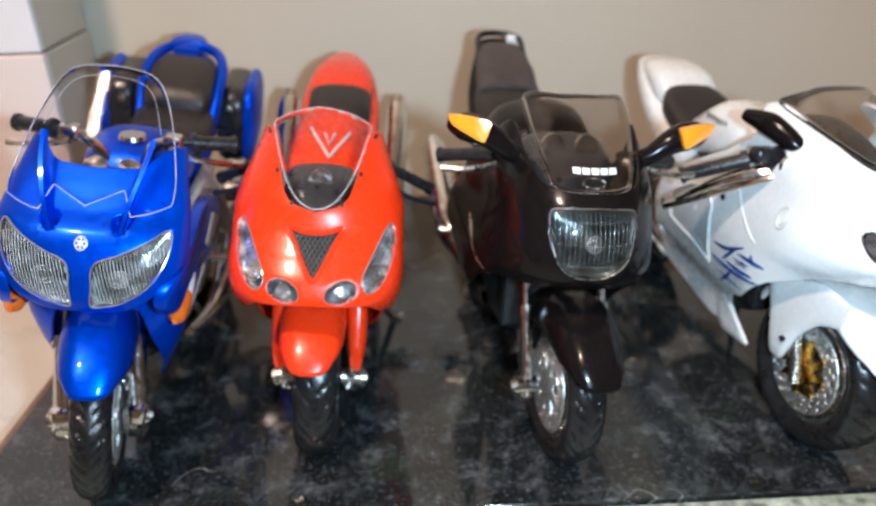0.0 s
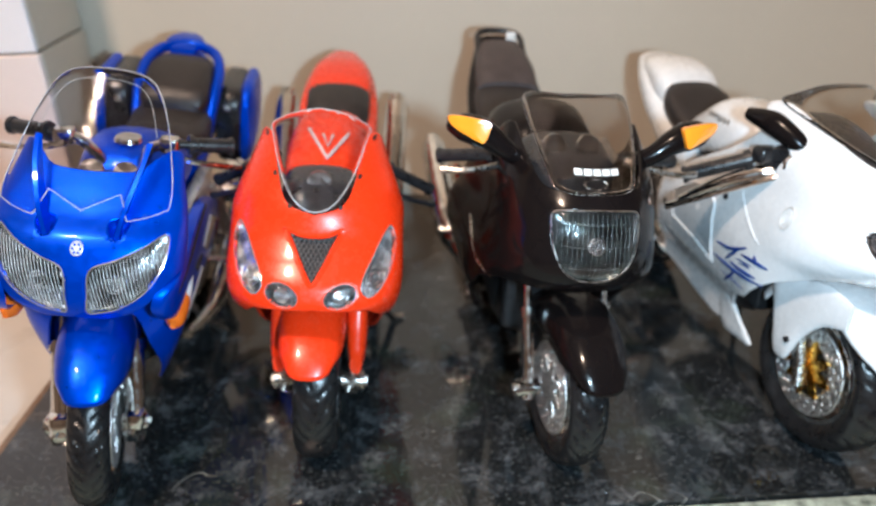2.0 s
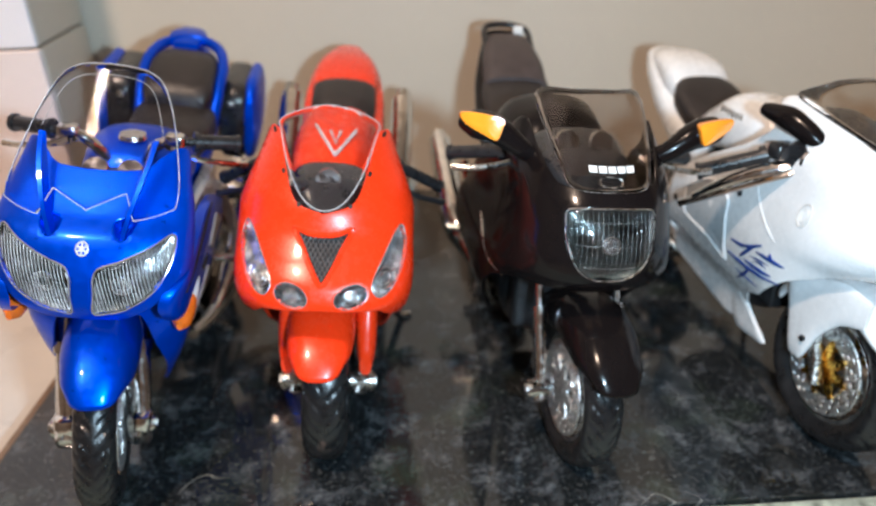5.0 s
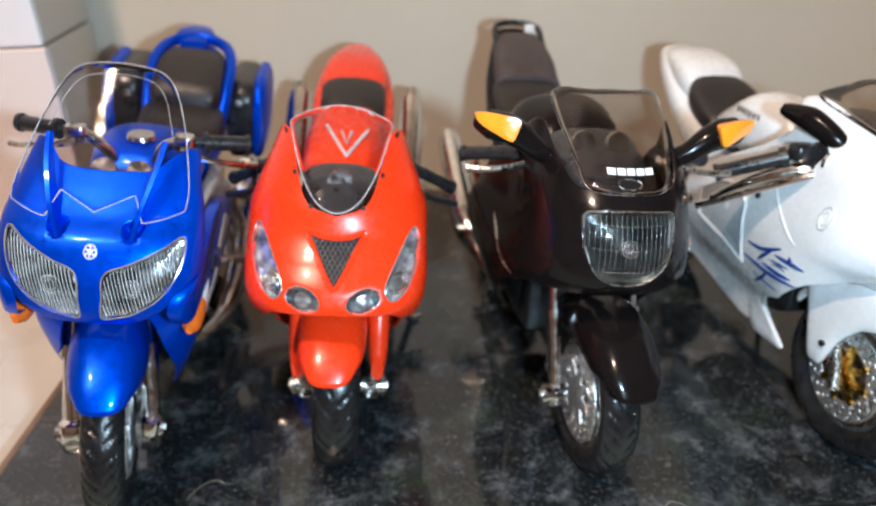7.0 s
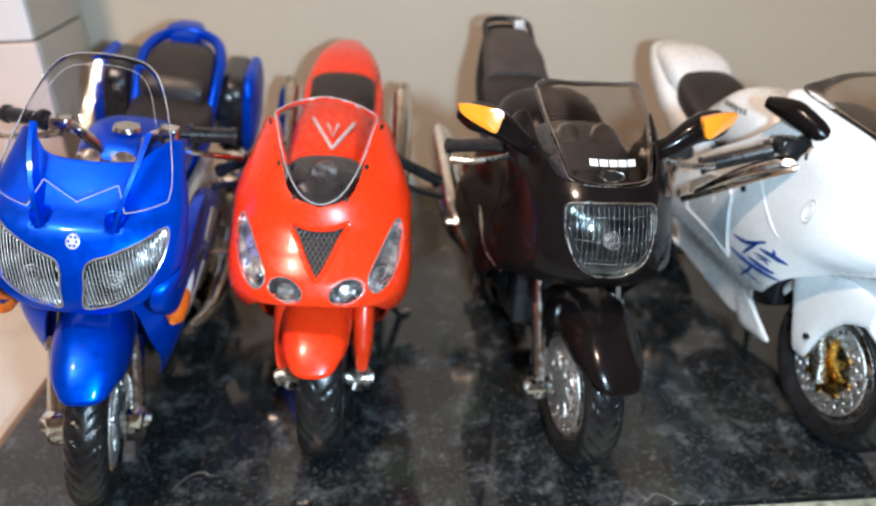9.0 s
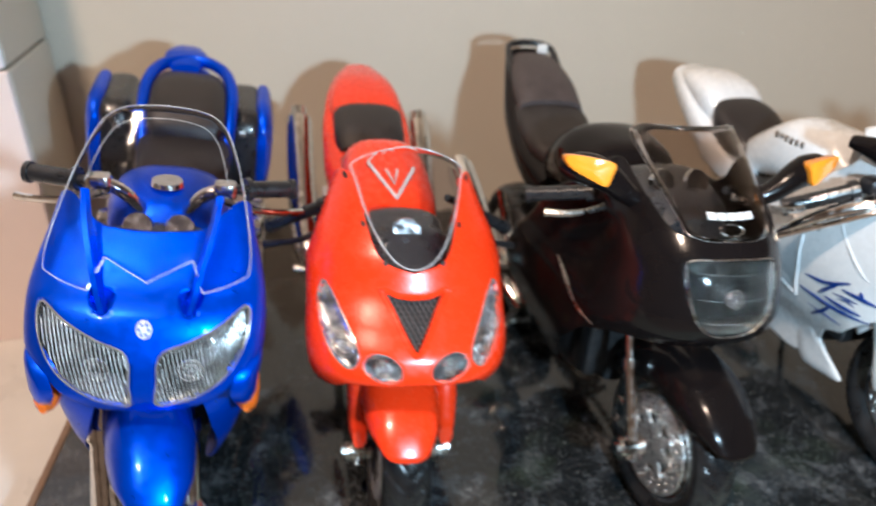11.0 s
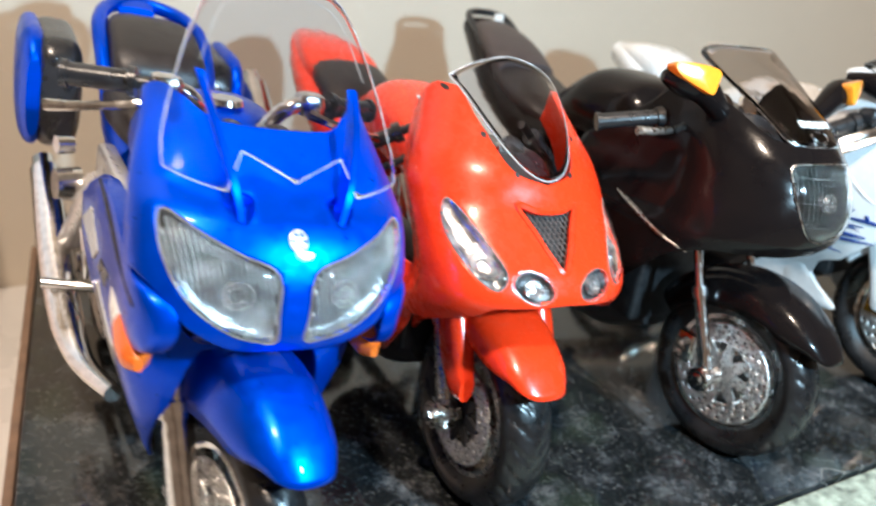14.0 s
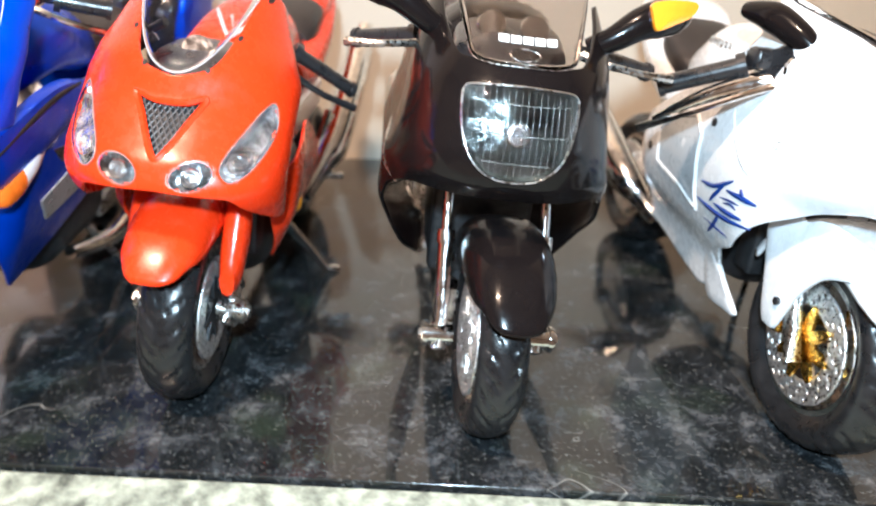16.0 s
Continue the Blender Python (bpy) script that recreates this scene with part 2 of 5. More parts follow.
# near-black for screws and for shade painted into hollows and grooves
NEARBLACK = plain("near_black_shade_and_screws", (0.010, 0.008, 0.008), 0.6)
WALL = wall_paint("beige_wall_paint", (0.68, 0.61, 0.50), (0.63, 0.57, 0.475))
PINK = wall_paint("pale_pink_plaster", (0.86, 0.73, 0.69), (0.88, 0.80, 0.77))
CREAM = wall_paint("white_plaster", (0.92, 0.91, 0.95), (0.90, 0.89, 0.93))
BROWN = plain("raw_stone_edge", (0.20, 0.13, 0.085), 0.6, var=0.35, scale=160)
EDGESTONE = plain("pale_speckled_stone", (0.33, 0.36, 0.29), 0.8, var=0.75, scale=240, bump_by=0.2)
GREYFLOOR = plain("pale_grey_marble", (0.62, 0.60, 0.57), 0.3, var=0.12, scale=20)
# invented brown for unseen walls, set by what glossy paint reflects
FARWALL = wall_paint("unseen_wall_brown", (0.26, 0.22, 0.19), (0.22, 0.19, 0.17))
CEIL = wall_paint("white_ceiling_paint", (0.80, 0.78, 0.74), (0.76, 0.74, 0.70))

# ---- shape helpers: a geo is (points in millimetres, faces) ----
def curve(xs, ys):
    """A smooth monotone curve through the given values."""
    xs, ys = np.array(xs, float), np.array(ys, float)
    if len(xs) == 1:
        return lambda q: np.full(np.shape(q), ys[0])
    h, d = np.diff(xs), np.diff(ys) / np.diff(xs)
    m = np.zeros(len(xs))
    m[0], m[-1] = d[0], d[-1]
    for i in range(1, len(xs) - 1):
        m[i] = 0 if d[i - 1] * d[i] <= 0 else 2 * d[i - 1] * d[i] / (d[i - 1] + d[i])

    def at(q):
        q = np.clip(np.asarray(q, float), xs[0], xs[-1])
        i = np.clip(np.searchsorted(xs, q) - 1, 0, len(h) - 1)
        t = (q - xs[i]) / h[i]
        return ((2 * t**3 - 3 * t**2 + 1) * ys[i] + (t**3 - 2 * t**2 + t) * h[i] * m[i]
                + (3 * t**2 - 2 * t**3) * ys[i + 1] + (t**3 - t**2) * h[i] * m[i + 1])
    return at


def smooth_loop(points, n=48, closed=True):
    """Catmull-Rom points through a loop or line of 2D or 3D points."""
    p = np.array(points, float)
    k = len(p)
    out = []
    spans = k if closed else k - 1
    for j in range(n if closed else n + 1):
        s = j * spans / n
        i = min(int(s), spans - 1)
        t = s - i
        if closed:
            a, b, c, d = (p[(i + o) % k] for o in (-1, 0, 1, 2))
        else:
            a, b, c, d = (p[min(max(i + o, 0), k - 1)] for o in (-1, 0, 1, 2))
        out.append(0.5 * (2 * b + (c - a) * t + (2 * a - 5 * b + 4 * c - d) * t**2 + (3 * b - a - 3 * c + d) * t**3))
    return np.array(out)


def join(*geos):
    verts, faces = [], []
    for v, f in geos:
        o = len(verts)
        verts += [tuple(q) for q in v]
        faces += [tuple(i + o for i in face) for face in f]
    return verts, faces


def moved(geo, m):
    return [tuple(m @ Vector(q)) for q in geo[0]], geo[1]


def loft(rings, caps=True, closed=True):
    n = len(rings[0])
    verts = [tuple(q) for r in rings for q in r]
    faces = []
    for i in range(len(rings) - 1):
        for j in range(n if closed else n - 1):
            k = (j + 1) % n
            faces.append((i * n + j, i * n + k, (i + 1) * n + k, (i + 1) * n + j))
    if caps:
        faces.append(tuple(range(n - 1, -1, -1)))
        faces.append(tuple(range((len(rings) - 1) * n, len(rings) * n)))
    return verts, faces


def hull(rows, n=28, e=0.75):
    """A body along v: rows of (v, middle height, half width, height above it, depth below it)."""
    rows = np.array(rows, float)
    v0, v1 = rows[0, 0], rows[-1, 0]
    fs = [curve(rows[:, 0], rows[:, i]) for i in range(1, 5)]
    rings = []
    steps = max(6, 4 * len(rows))
    for v in np.linspace(v0, v1, steps):
        z, w, up, down = (float(f(v)) for f in fs)
        ring = []
        for a in np.linspace(0, 2 * math.pi, n, endpoint=False):
            c, s = math.cos(a), math.sin(a)
            ring.append((w * math.copysign(abs(c) ** e, c), v, z + (up if s > 0 else down) * math.copysign(abs(s) ** e, s)))
        rings.append(ring)
    return loft(rings)


def tube(points, r, n=10, smooth=0):
    p = [Vector(q) for q in (smooth_loop(points, smooth, False) if smooth else points)]
    rs = list(np.interp(np.linspace(0, 1, len(p)), np.linspace(0, 1, len(r)), r)) if isinstance(r, (list, tuple)) else [r] * len(p)
    rings, up = [], Vector((0.13, 0.21, 0.97))
    for i, q in enumerate(p):
        d = (p[min(i + 1, len(p) - 1)] - p[max(i - 1, 0)]).normalized()
        a = d.cross(up).normalized() if abs(d.dot(up)) < 0.95 else d.cross(Vector((1, 0, 0))).normalized()
        b = a.cross(d)
        rings.append([q + float(rs[i]) * (math.cos(t) * a + math.sin(t) * b) for t in np.linspace(0, 2 * math.pi, n, endpoint=False)])
    return loft(rings)


def closed_tube(points, r, n=6):
    p = [Vector(q) for q in points]
    k = len(p)
    rings = []
    for i in range(k):
        d = (p[(i + 1) % k] - p[i - 1]).normalized()
        a = d.cross(Vector((0.1, -1, 0.1))).normalized()
        b = a.cross(d)
        rings.append([q for q in (p[i] + float(r) * (math.cos(t) * a + math.sin(t) * b) for t in np.linspace(0, 2 * math.pi, n, endpoint=False))])
    rings.append(rings[0])
    return loft(rings, caps=False)


def lathe(profile, n=64, closed=True):
    """Turns a profile of (x, radius) about the x axis."""
    rings = [[(x, r * math.cos(a), r * math.sin(a)) for x, r in profile] for a in np.linspace(0, 2 * math.pi, n, endpoint=False)]
    rings.append(rings[0])
    return loft(rings, caps=False, closed=closed)


def rbox(sx, sy, sz, at=(0, 0, 0), r=0.25):
    """A box with rounded edges, its middle at the given point; r is a share of the smaller side."""
    r = r * min(sx, sy, sz)
    rings = []
    for z, inset in ((-sz / 2, r), (-sz / 2 + r * 0.3, r * 0.3), (-sz / 2 + r, 0), (sz / 2 - r, 0), (sz / 2 - r * 0.3, r * 0.3), (sz / 2, r)):
        ring = []
        for cx, cy, a0 in ((1, 1, 0), (-1, 1, 90), (-1, -1, 180), (1, -1, 270)):
            for a in (0, 30, 60, 90):
                q = radians(a0 + a)
                ring.append((at[0] + cx * (sx / 2 - r) + (r - inset) * math.cos(q), at[1] + cy * (sy / 2 - r) + (r - inset) * math.sin(q), at[2] + z))
        rings.append(ring)
    return loft(rings)


def inside_depth(points, loop):
    """Signed distance of 2D points to a loop, plus inside."""
    p, a = np.asarray(points, float), np.asarray(loop, float)
    b = np.roll(a, -1, 0)
    d = b - a
    rel = p[:, None, :] - a[None]
    t = np.clip((rel * d).sum(2) / (d * d).sum(1), 0, 1)
    dist = np.sqrt(((rel - t[..., None] * d) ** 2).sum(2)).min(1)
    cross = (a[:, 1] > p[:, 1:2]) != (b[:, 1] > p[:, 1:2])
    xs = a[:, 0] + (p[:, 1:2] - a[:, 1]) * d[:, 0] / np.where(d[:, 1] == 0, 1e-9, d[:, 1])
    odd = (cross & (p[:, :1] < xs)).sum(1) % 2 == 1
    return np.where(odd, dist, -dist)


class Shell:
    """A wrap-round cowl. Rows of (z, nose v, half width, nose depth, squareness, v of the rear edge, half width there)."""

    def __init__(self, rows):
        rows = np.array(sorted(rows), float)
        self.f = [curve(rows[:, 0], rows[:, i]) for i in range(1, 7)]

    def at(self, s, z):
        v0, w, d, e, vb, wb = (f(z) for f in self.f)
        a = np.clip(np.abs(s) / 0.7, 0, 1) * math.pi / 2
        q = np.clip((np.abs(s) - 0.7) / 0.3, 0, 1)
        u = w * np.sin(a) ** e
        v = v0 + d * (1 - np.cos(a) ** e)
        g = q * q * (3 - 2 * q)
        return np.sign(s) * (u + (wb - w) * g), v + (vb - v0 - d) * q

    def front(self, u, z):
        v0, w, d, e, vb, wb = (f(z) for f in self.f)
        k = np.clip(np.abs(u) / w, 0, 0.9995)
        a = np.arcsin(k ** (1 / e))
        return v0 + d * (1 - np.cos(a) ** e)

    def point(self, u, z, off=0.0):
        h = 0.05
        v = float(self.front(u, z))
        du = float(self.front(u + h, z) - self.front(u - h, z)) / (2 * h)
        dz = float(self.front(u, z + h) - self.front(u, z - h)) / (2 * h)
        n = Vector((du, -1, dz)).normalized()
        return Vector((float(u), v, float(z))) + float(off) * n

    def side(self, v, z, sign, off=0.0):
        """The point of the flank at v and z."""
        v0, w, d, e, vb, wb = (float(f(z)) for f in self.f)
        if v <= v0 + d:
            k = 1 - min(max((v - v0) / d, 0), 1)
            u = w * math.sin(math.acos(min(1, k ** (1 / e)))) ** e
        else:
            q = min((v - v0 - d) / max(vb - v0 - d, 0.1), 1)
            u = w + (wb - w) * q * q * (3 - 2 * q)
        return Vector((float(sign * (u + off)), float(v), float(z)))


def cowl(shell, lo, hi, holes=(), nu=190, nv=110):
    """The skin of a shell between the heights lo(|s|) and hi(|s|); holes are loops of (u, z), cut on both sides."""
    s = np.linspace(-1, 1, nu)
    q = np.linspace(0, 1, nv)
    S, Q = np.meshgrid(s, q, indexing="ij")
    Z = lo(np.abs(S)) + (hi(np.abs(S)) - lo(np.abs(S))) * Q
    U, V = shell.at(S, Z)
    flat = np.stack([U.ravel(), Z.ravel()], 1)
    inside = np.full(len(flat), -9.0)
    for loop in holes:
        for side in (1, -1):
            edge = smooth_loop(np.array(loop) * (side, 1), 160)
            d = inside_depth(flat, edge)
            d[np.abs(S.ravel()) > 0.69] = -9
            near = np.nonzero(np.abs(d) < 0.33)[0]
            for i in near:
                flat[i] = edge[((edge - flat[i]) ** 2).sum(1).argmin()]
            inside = np.maximum(inside, d)
    moved_z = flat[:, 1].reshape(Z.shape)
    front = np.abs(S) <= 0.69
    U = np.where(front, flat[:, 0].reshape(U.shape), U)
    V = np.where(front, shell.front(U, moved_z), V)
    Z = np.where(front, moved_z, Z)
    verts = np.stack([U, V, Z], -1).reshape(-1, 3)
    hid = inside.reshape(Z.shape)
    faces = []
    for i in range(nu - 1):
        for j in range(nv - 1):
            if max(hid[i, j], hid[i, j + 1], hid[i + 1, j], hid[i + 1, j + 1]) < 0.33:
                faces.append((i * nv + j, i * nv + j + 1, (i + 1) * nv + j + 1, (i + 1) * nv + j))
    return [tuple(p) for p in verts], faces


def patch(shell, loop, levels, n=56):
    """A disc laid on a shell: loop of (u, z); levels of (share of the loop, height above the skin), from the rim inwards."""
    pts = smooth_loop(loop, n)
    c = pts.mean(0)
    rings = [[shell.point(*(c + (p - c) * k), off) for p in pts] for k, off in levels]
    verts, faces = loft(rings, caps=False)
    verts.append(tuple(shell.point(*c, levels[-1][1])))
    base, last = (len(rings) - 1) * n, len(verts) - 1
    faces += [(base + j, base + (j + 1) % n, last) for j in range(n)]
    return verts, faces


def side_patch(shell, loop, side, levels, n=48):
    """A plate laid on a shell's flank: loop of (v, z)."""
    pts = smooth_loop(loop, n)
    c = pts.mean(0)
    rings = [[shell.side(*(c + (p - c) * k), side, off) for p in pts] for k, off in levels]
    verts, faces = loft(rings, caps=False)
    verts.append(tuple(shell.side(*c, side, levels[-1][1])))
    base, last = (len(rings) - 1) * n, len(verts) - 1
    faces += [(base + j, base + (j + 1) % n, last) for j in range(n)]
    return verts, faces


def rim_on(shell, loop, r, off=0.0, n=56):
    return closed_tube([shell.point(*p, off) for p in smooth_loop(loop, n)], r)


def crisp(loop):
    """The same loop with straight edges and nearly sharp corners."""
    out = []
    for i, p in enumerate(loop):
        q = loop[(i + 1) % len(loop)]
        out += [(p[0] + (q[0] - p[0]) * k, p[1] + (q[1] - p[1]) * k) for k in (0.07, 0.5, 0.93)]
    return out


def flip(loop):
    return [(-a, b) for a, b in loop]


def part(name, geo, material, parent, label="", thick=0.0, sharp=38):
    """One mesh object under a thing or under a part."""
    me = bpy.data.meshes.new(name)
    me.from_pydata([(x * 0.001, y * 0.001, z * 0.001) for x, y, z in geo[0]], [], geo[1])
    bm = bmesh.new()
    bm.from_mesh(me)
    bmesh.ops.remove_doubles(bm, verts=bm.verts, dist=1e-6)
    bmesh.ops.recalc_face_normals(bm, faces=bm.faces)
    bm.to_mesh(me)
    bm.free()
    me.polygons.foreach_set("use_smooth", [True] * len(me.polygons))
    me.set_sharp_from_angle(angle=radians(sharp))
    me.materials.append(material)
    ob = new(name, me)
    ob.parent = parent
    if thick:
        s = ob.modifiers.new("thickness", "SOLIDIFY")
        s.thickness, s.offset = thick * 0.001, 0
    if label:
        ob["label"] = label
    return ob


def thing(name, label, category, m, group=""):
    ob = new(name)
    ob.matrix_world = m
    ob.empty_display_size = 0.01
    return tagged(ob, label, category, group)


def pane(ob):
    ob.visible_shadow = False
    return ob


def slab_mesh(name, outline, z0, z1, material, bevel=0.0):
    """A flat block over an outline of (x, y) in metres."""
    bm = bmesh.new()
    bottom = [bm.verts.new((x, y, z0)) for x, y in outline]
    top = [bm.verts.new((x, y, z1)) for x, y in outline]
    n = len(outline)
    bm.faces.new(list(reversed(bottom)))
    bm.faces.new(top)
    for i in range(n):
        bm.faces.new((bottom[i], bottom[(i + 1) % n], top[(i + 1) % n], top[i]))
    if bevel:
        bmesh.ops.bevel(bm, geom=bm.edges[:], offset=bevel, segments=3, affect="EDGES", profile=0.5)
    bmesh.ops.recalc_face_normals(bm, faces=bm.faces)
    me = bpy.data.meshes.new(name)
    bm.to_mesh(me)
    bm.free()
    me.materials.append(material)
    return new(name, me)

# ---- where the motorcycles stand: x, y, z, then lean and heading in degrees ----
BLUE_AT, BLUE_STEER = (-0.1018, 0.170, 0, 0, 10.0, 3.4), 9.0
RED_AT, RED_STEER = (-0.0376, 0.186, 0, 0, 6.3, 1.6), 0.0
BLACK_AT, BLACK_STEER = (0.0370, 0.177, 0, 0, 6.0, 4.6), 4.0
WHITE_AT, WHITE_STEER = (0.1240, 0.178, 0, 0, 6.0, 11.2), 0.0

# ---- the place ----
def wall_y(x):
    return 0.384 + 0.04 * x


def front_y(x):
    return 0.1508 + 0.012 * x


def setting(ob, label, category="structure"):
    return tagged(ob, label, category, kind="structure")


setting(slab_mesh("wall_north", [(-1.6, wall_y(-1.6)), (2.0, wall_y(2.0)), (2.0, wall_y(2.0) + 0.1), (-1.6, wall_y(-1.6) + 0.1)], -0.9, 1.7, WALL), "beige painted plaster wall behind the stone counter", "wall")
# south, west and east walls are unseen additions that shape bounce and reflections
setting(slab_mesh("wall_south", [(-1.6, -2.3), (2.0, -2.3), (2.0, -2.2), (-1.6, -2.2)], -0.9, 1.7, FARWALL), "unseen wall added to close the room, its brown toned to control reflections", "wall")
setting(slab_mesh("wall_west", [(-1.7, -2.3), (-1.6, -2.3), (-1.6, 0.4), (-1.7, 0.4)], -0.9, 1.7, FARWALL), "unseen side wall added to close the room, its brown toned to control reflections", "wall")
setting(slab_mesh("wall_east", [(2.0, -2.3), (2.1, -2.3), (2.1, 0.68), (2.0, 0.68)], -0.9, 1.7, FARWALL), "unseen side wall added to close the room, its brown toned to control reflections", "wall")
setting(slab_mesh("floor", [(-1.7, -2.3), (2.1, -2.3), (2.1, 0.7), (-1.7, 0.7)], -0.95, -0.9, GREYFLOOR), "pale grey stone floor of the room", "floor")
setting(slab_mesh("ceiling", [(-1.7, -2.3), (2.1, -2.3), (2.1, 0.7), (-1.7, 0.7)], 1.7, 1.75, CEIL), "white painted ceiling", "ceiling")
# pier beside the counter: pinkish plaster below, white above a thin joint
for name, foot, head, coat, inset, words in (("pier_lower", -0.9, 0.0985, PINK, 0.0, "pale pink plastered face of the pier beside the counter"), ("pier_upper", 0.0995, 1.7, CREAM, 0.0005, "white plastered upper face of the pier")):
    setting(slab_mesh(name, [(-0.45, 0.3225 + inset), (-0.1605 - inset, 0.3225 + inset), (-0.1605 - inset, 0.3255), (-0.45, 0.3255)], foot, head, coat, 0.0008), words, "pier")
    setting(slab_mesh(name + "_flank", [(-0.45, 0.3257), (-0.1603 - inset, 0.3257), (-0.1603 - inset, wall_y(-0.1603) - 0.002), (-0.45, wall_y(-0.45) - 0.002)], foot, head, WALL, 0.001), "beige painted flank of the plastered pier", "pier")
setting(slab_mesh("side_ledge", [(-0.45, 0.10), (-0.1475, 0.10), (-0.1385, wall_y(-0.1385) - 0.002), (-0.1595, wall_y(-0.1595) - 0.002), (-0.1595, 0.3205), (-0.45, 0.3205)], -0.9, -0.017, GREYFLOOR, 0.002), "pale grey stone ledge lower than the counter", "ledge")

counter = slab_mesh("stone_counter", [(-0.1435, front_y(-0.1435)), (0.60, front_y(0.60)), (0.60, wall_y(0.60) - 0.001), (-0.1330, wall_y(-0.133) - 0.001)], -0.020, 0.0, GRANITE, 0.0004)
tagged(counter, "polished black and green granite counter top with white flecks", "counter")
strip = slab_mesh("front_edging", [(-0.1440, front_y(-0.144) - 0.034), (0.60, front_y(0.60) - 0.034), (0.60, front_y(0.60) - 0.0006), (-0.1440, front_y(-0.144) - 0.0006)], -0.022, -0.0012, EDGESTONE, 0.0010)
tagged(strip, "pale speckled stone strip edging the counter front", "edging")
side_strip = slab_mesh("side_edging", [(-0.1466, front_y(-0.1466)), (-0.1441, front_y(-0.1441)), (-0.1336, wall_y(-0.1336) - 0.002), (-0.1361, wall_y(-0.1361) - 0.002)], -0.022, -0.0008, BROWN, 0.0005)
tagged(side_strip, "raw brown edge strip along the counter end", "edging")
base = slab_mesh("counter_base", [(-0.136, 0.19), (0.60, 0.20), (0.60, wall_y(0.60) - 0.002), (-0.1300, wall_y(-0.13) - 0.002)], -0.9, -0.0225, CREAM)
tagged(base, "plain masonry base carrying the granite counter", "base")

# ---- motorcycle parts ----
AXLE = 24.0


def turn_z(deg):
    return Matrix.Rotation(radians(deg), 4, "Z")


def tyre(R, hw, rim_r, grooves, n=176):
    """A tyre about the x axis with a rounded, grooved crown."""
    side = R - rim_r
    prof = smooth_loop([(-hw * 0.72, rim_r), (-hw * 0.98, rim_r + side * 0.36), (-hw * 0.97, rim_r + side * 0.62), (-hw * 0.70, R - side * 0.13), (-hw * 0.36, R - side * 0.025), (0, R),
                        (hw * 0.36, R - side * 0.025), (hw * 0.70, R - side * 0.13), (hw * 0.97, rim_r + side * 0.62), (hw * 0.98, rim_r + side * 0.36), (hw * 0.72, rim_r)], 44, False)
    rings = []
    for j in range(n):
        a = 2 * math.pi * j / n
        ring = []
        for x, r in prof:
            k = abs(x) / hw
            phase = (j / n * grooves + k * 1.1 + (0.5 if x > 0 else 0)) % 1.0
            cut = 0.55 if (phase < 0.17 and 0.1 < k < 0.86 and r > rim_r + side * 0.5) else 0.0
            rr = r - cut
            ring.append((x, rr * math.cos(a), rr * math.sin(a)))
        rings.append(ring)
    rings.append(rings[0])
    return loft(rings, caps=False, closed=True)


def ring_disc(r0, r1, x, n=108, holes=True):
    """A drilled brake disc: an annulus in the plane x."""
    rs = np.linspace(r0, r1, 8)
    verts = [(x, r * math.cos(2 * math.pi * j / n), r * math.sin(2 * math.pi * j / n)) for r in rs for j in range(n)]
    faces = []
    for i in range(7):
        for j in range(n):
            hole = holes and ((i == 1 and j % 6 in (0, 1)) or (i == 3 and j % 6 in (2, 3)) or (i == 5 and j % 6 in (4, 5)))
            if not hole:
                faces.append((i * n + j, i * n + (j + 1) % n, (i + 1) * n + (j + 1) % n, (i + 1) * n + j))
    return verts, faces


def spokes(count, r0, r1, wide, deep, sweep=0.0):
    geos = []
    for i in range(count):
        a = 2 * math.pi * i / count
        rings = []
        for k in np.linspace(0, 1, 6):
            r = r0 + (r1 - r0) * k
            b = a + sweep * k
            w, d = wide * (1 - 0.35 * math.sin(k * math.pi)), deep * (1 - 0.2 * k)
            c = (0, r * math.cos(b), r * math.sin(b))
            t = (0, -math.sin(b), math.cos(b))
            rings.append([(sx * d / 2, c[1] + t[1] * st * w / 2, c[2] + t[2] * st * w / 2) for sx, st in ((-1, -1), (1, -1), (1, 1), (-1, 1))])
        geos.append(loft(rings))
    return join(*geos)


def star(r0, r1, count, thick=0.9):
    """A flat carrier with rounded arms, in the plane of the disc."""
    ring = []
    for i in range(count * 6):
        a = 2 * math.pi * i / (count * 6)
        r = r1 if i % 6 in (0, 1) else (r0 if i % 6 in (3, 4) else (r0 + r1) / 2)
        ring.append((r * math.cos(a), r * math.sin(a)))
    return loft([[(-thick / 2, a, b) for a, b in ring], [(thick / 2, a, b) for a, b in ring]])


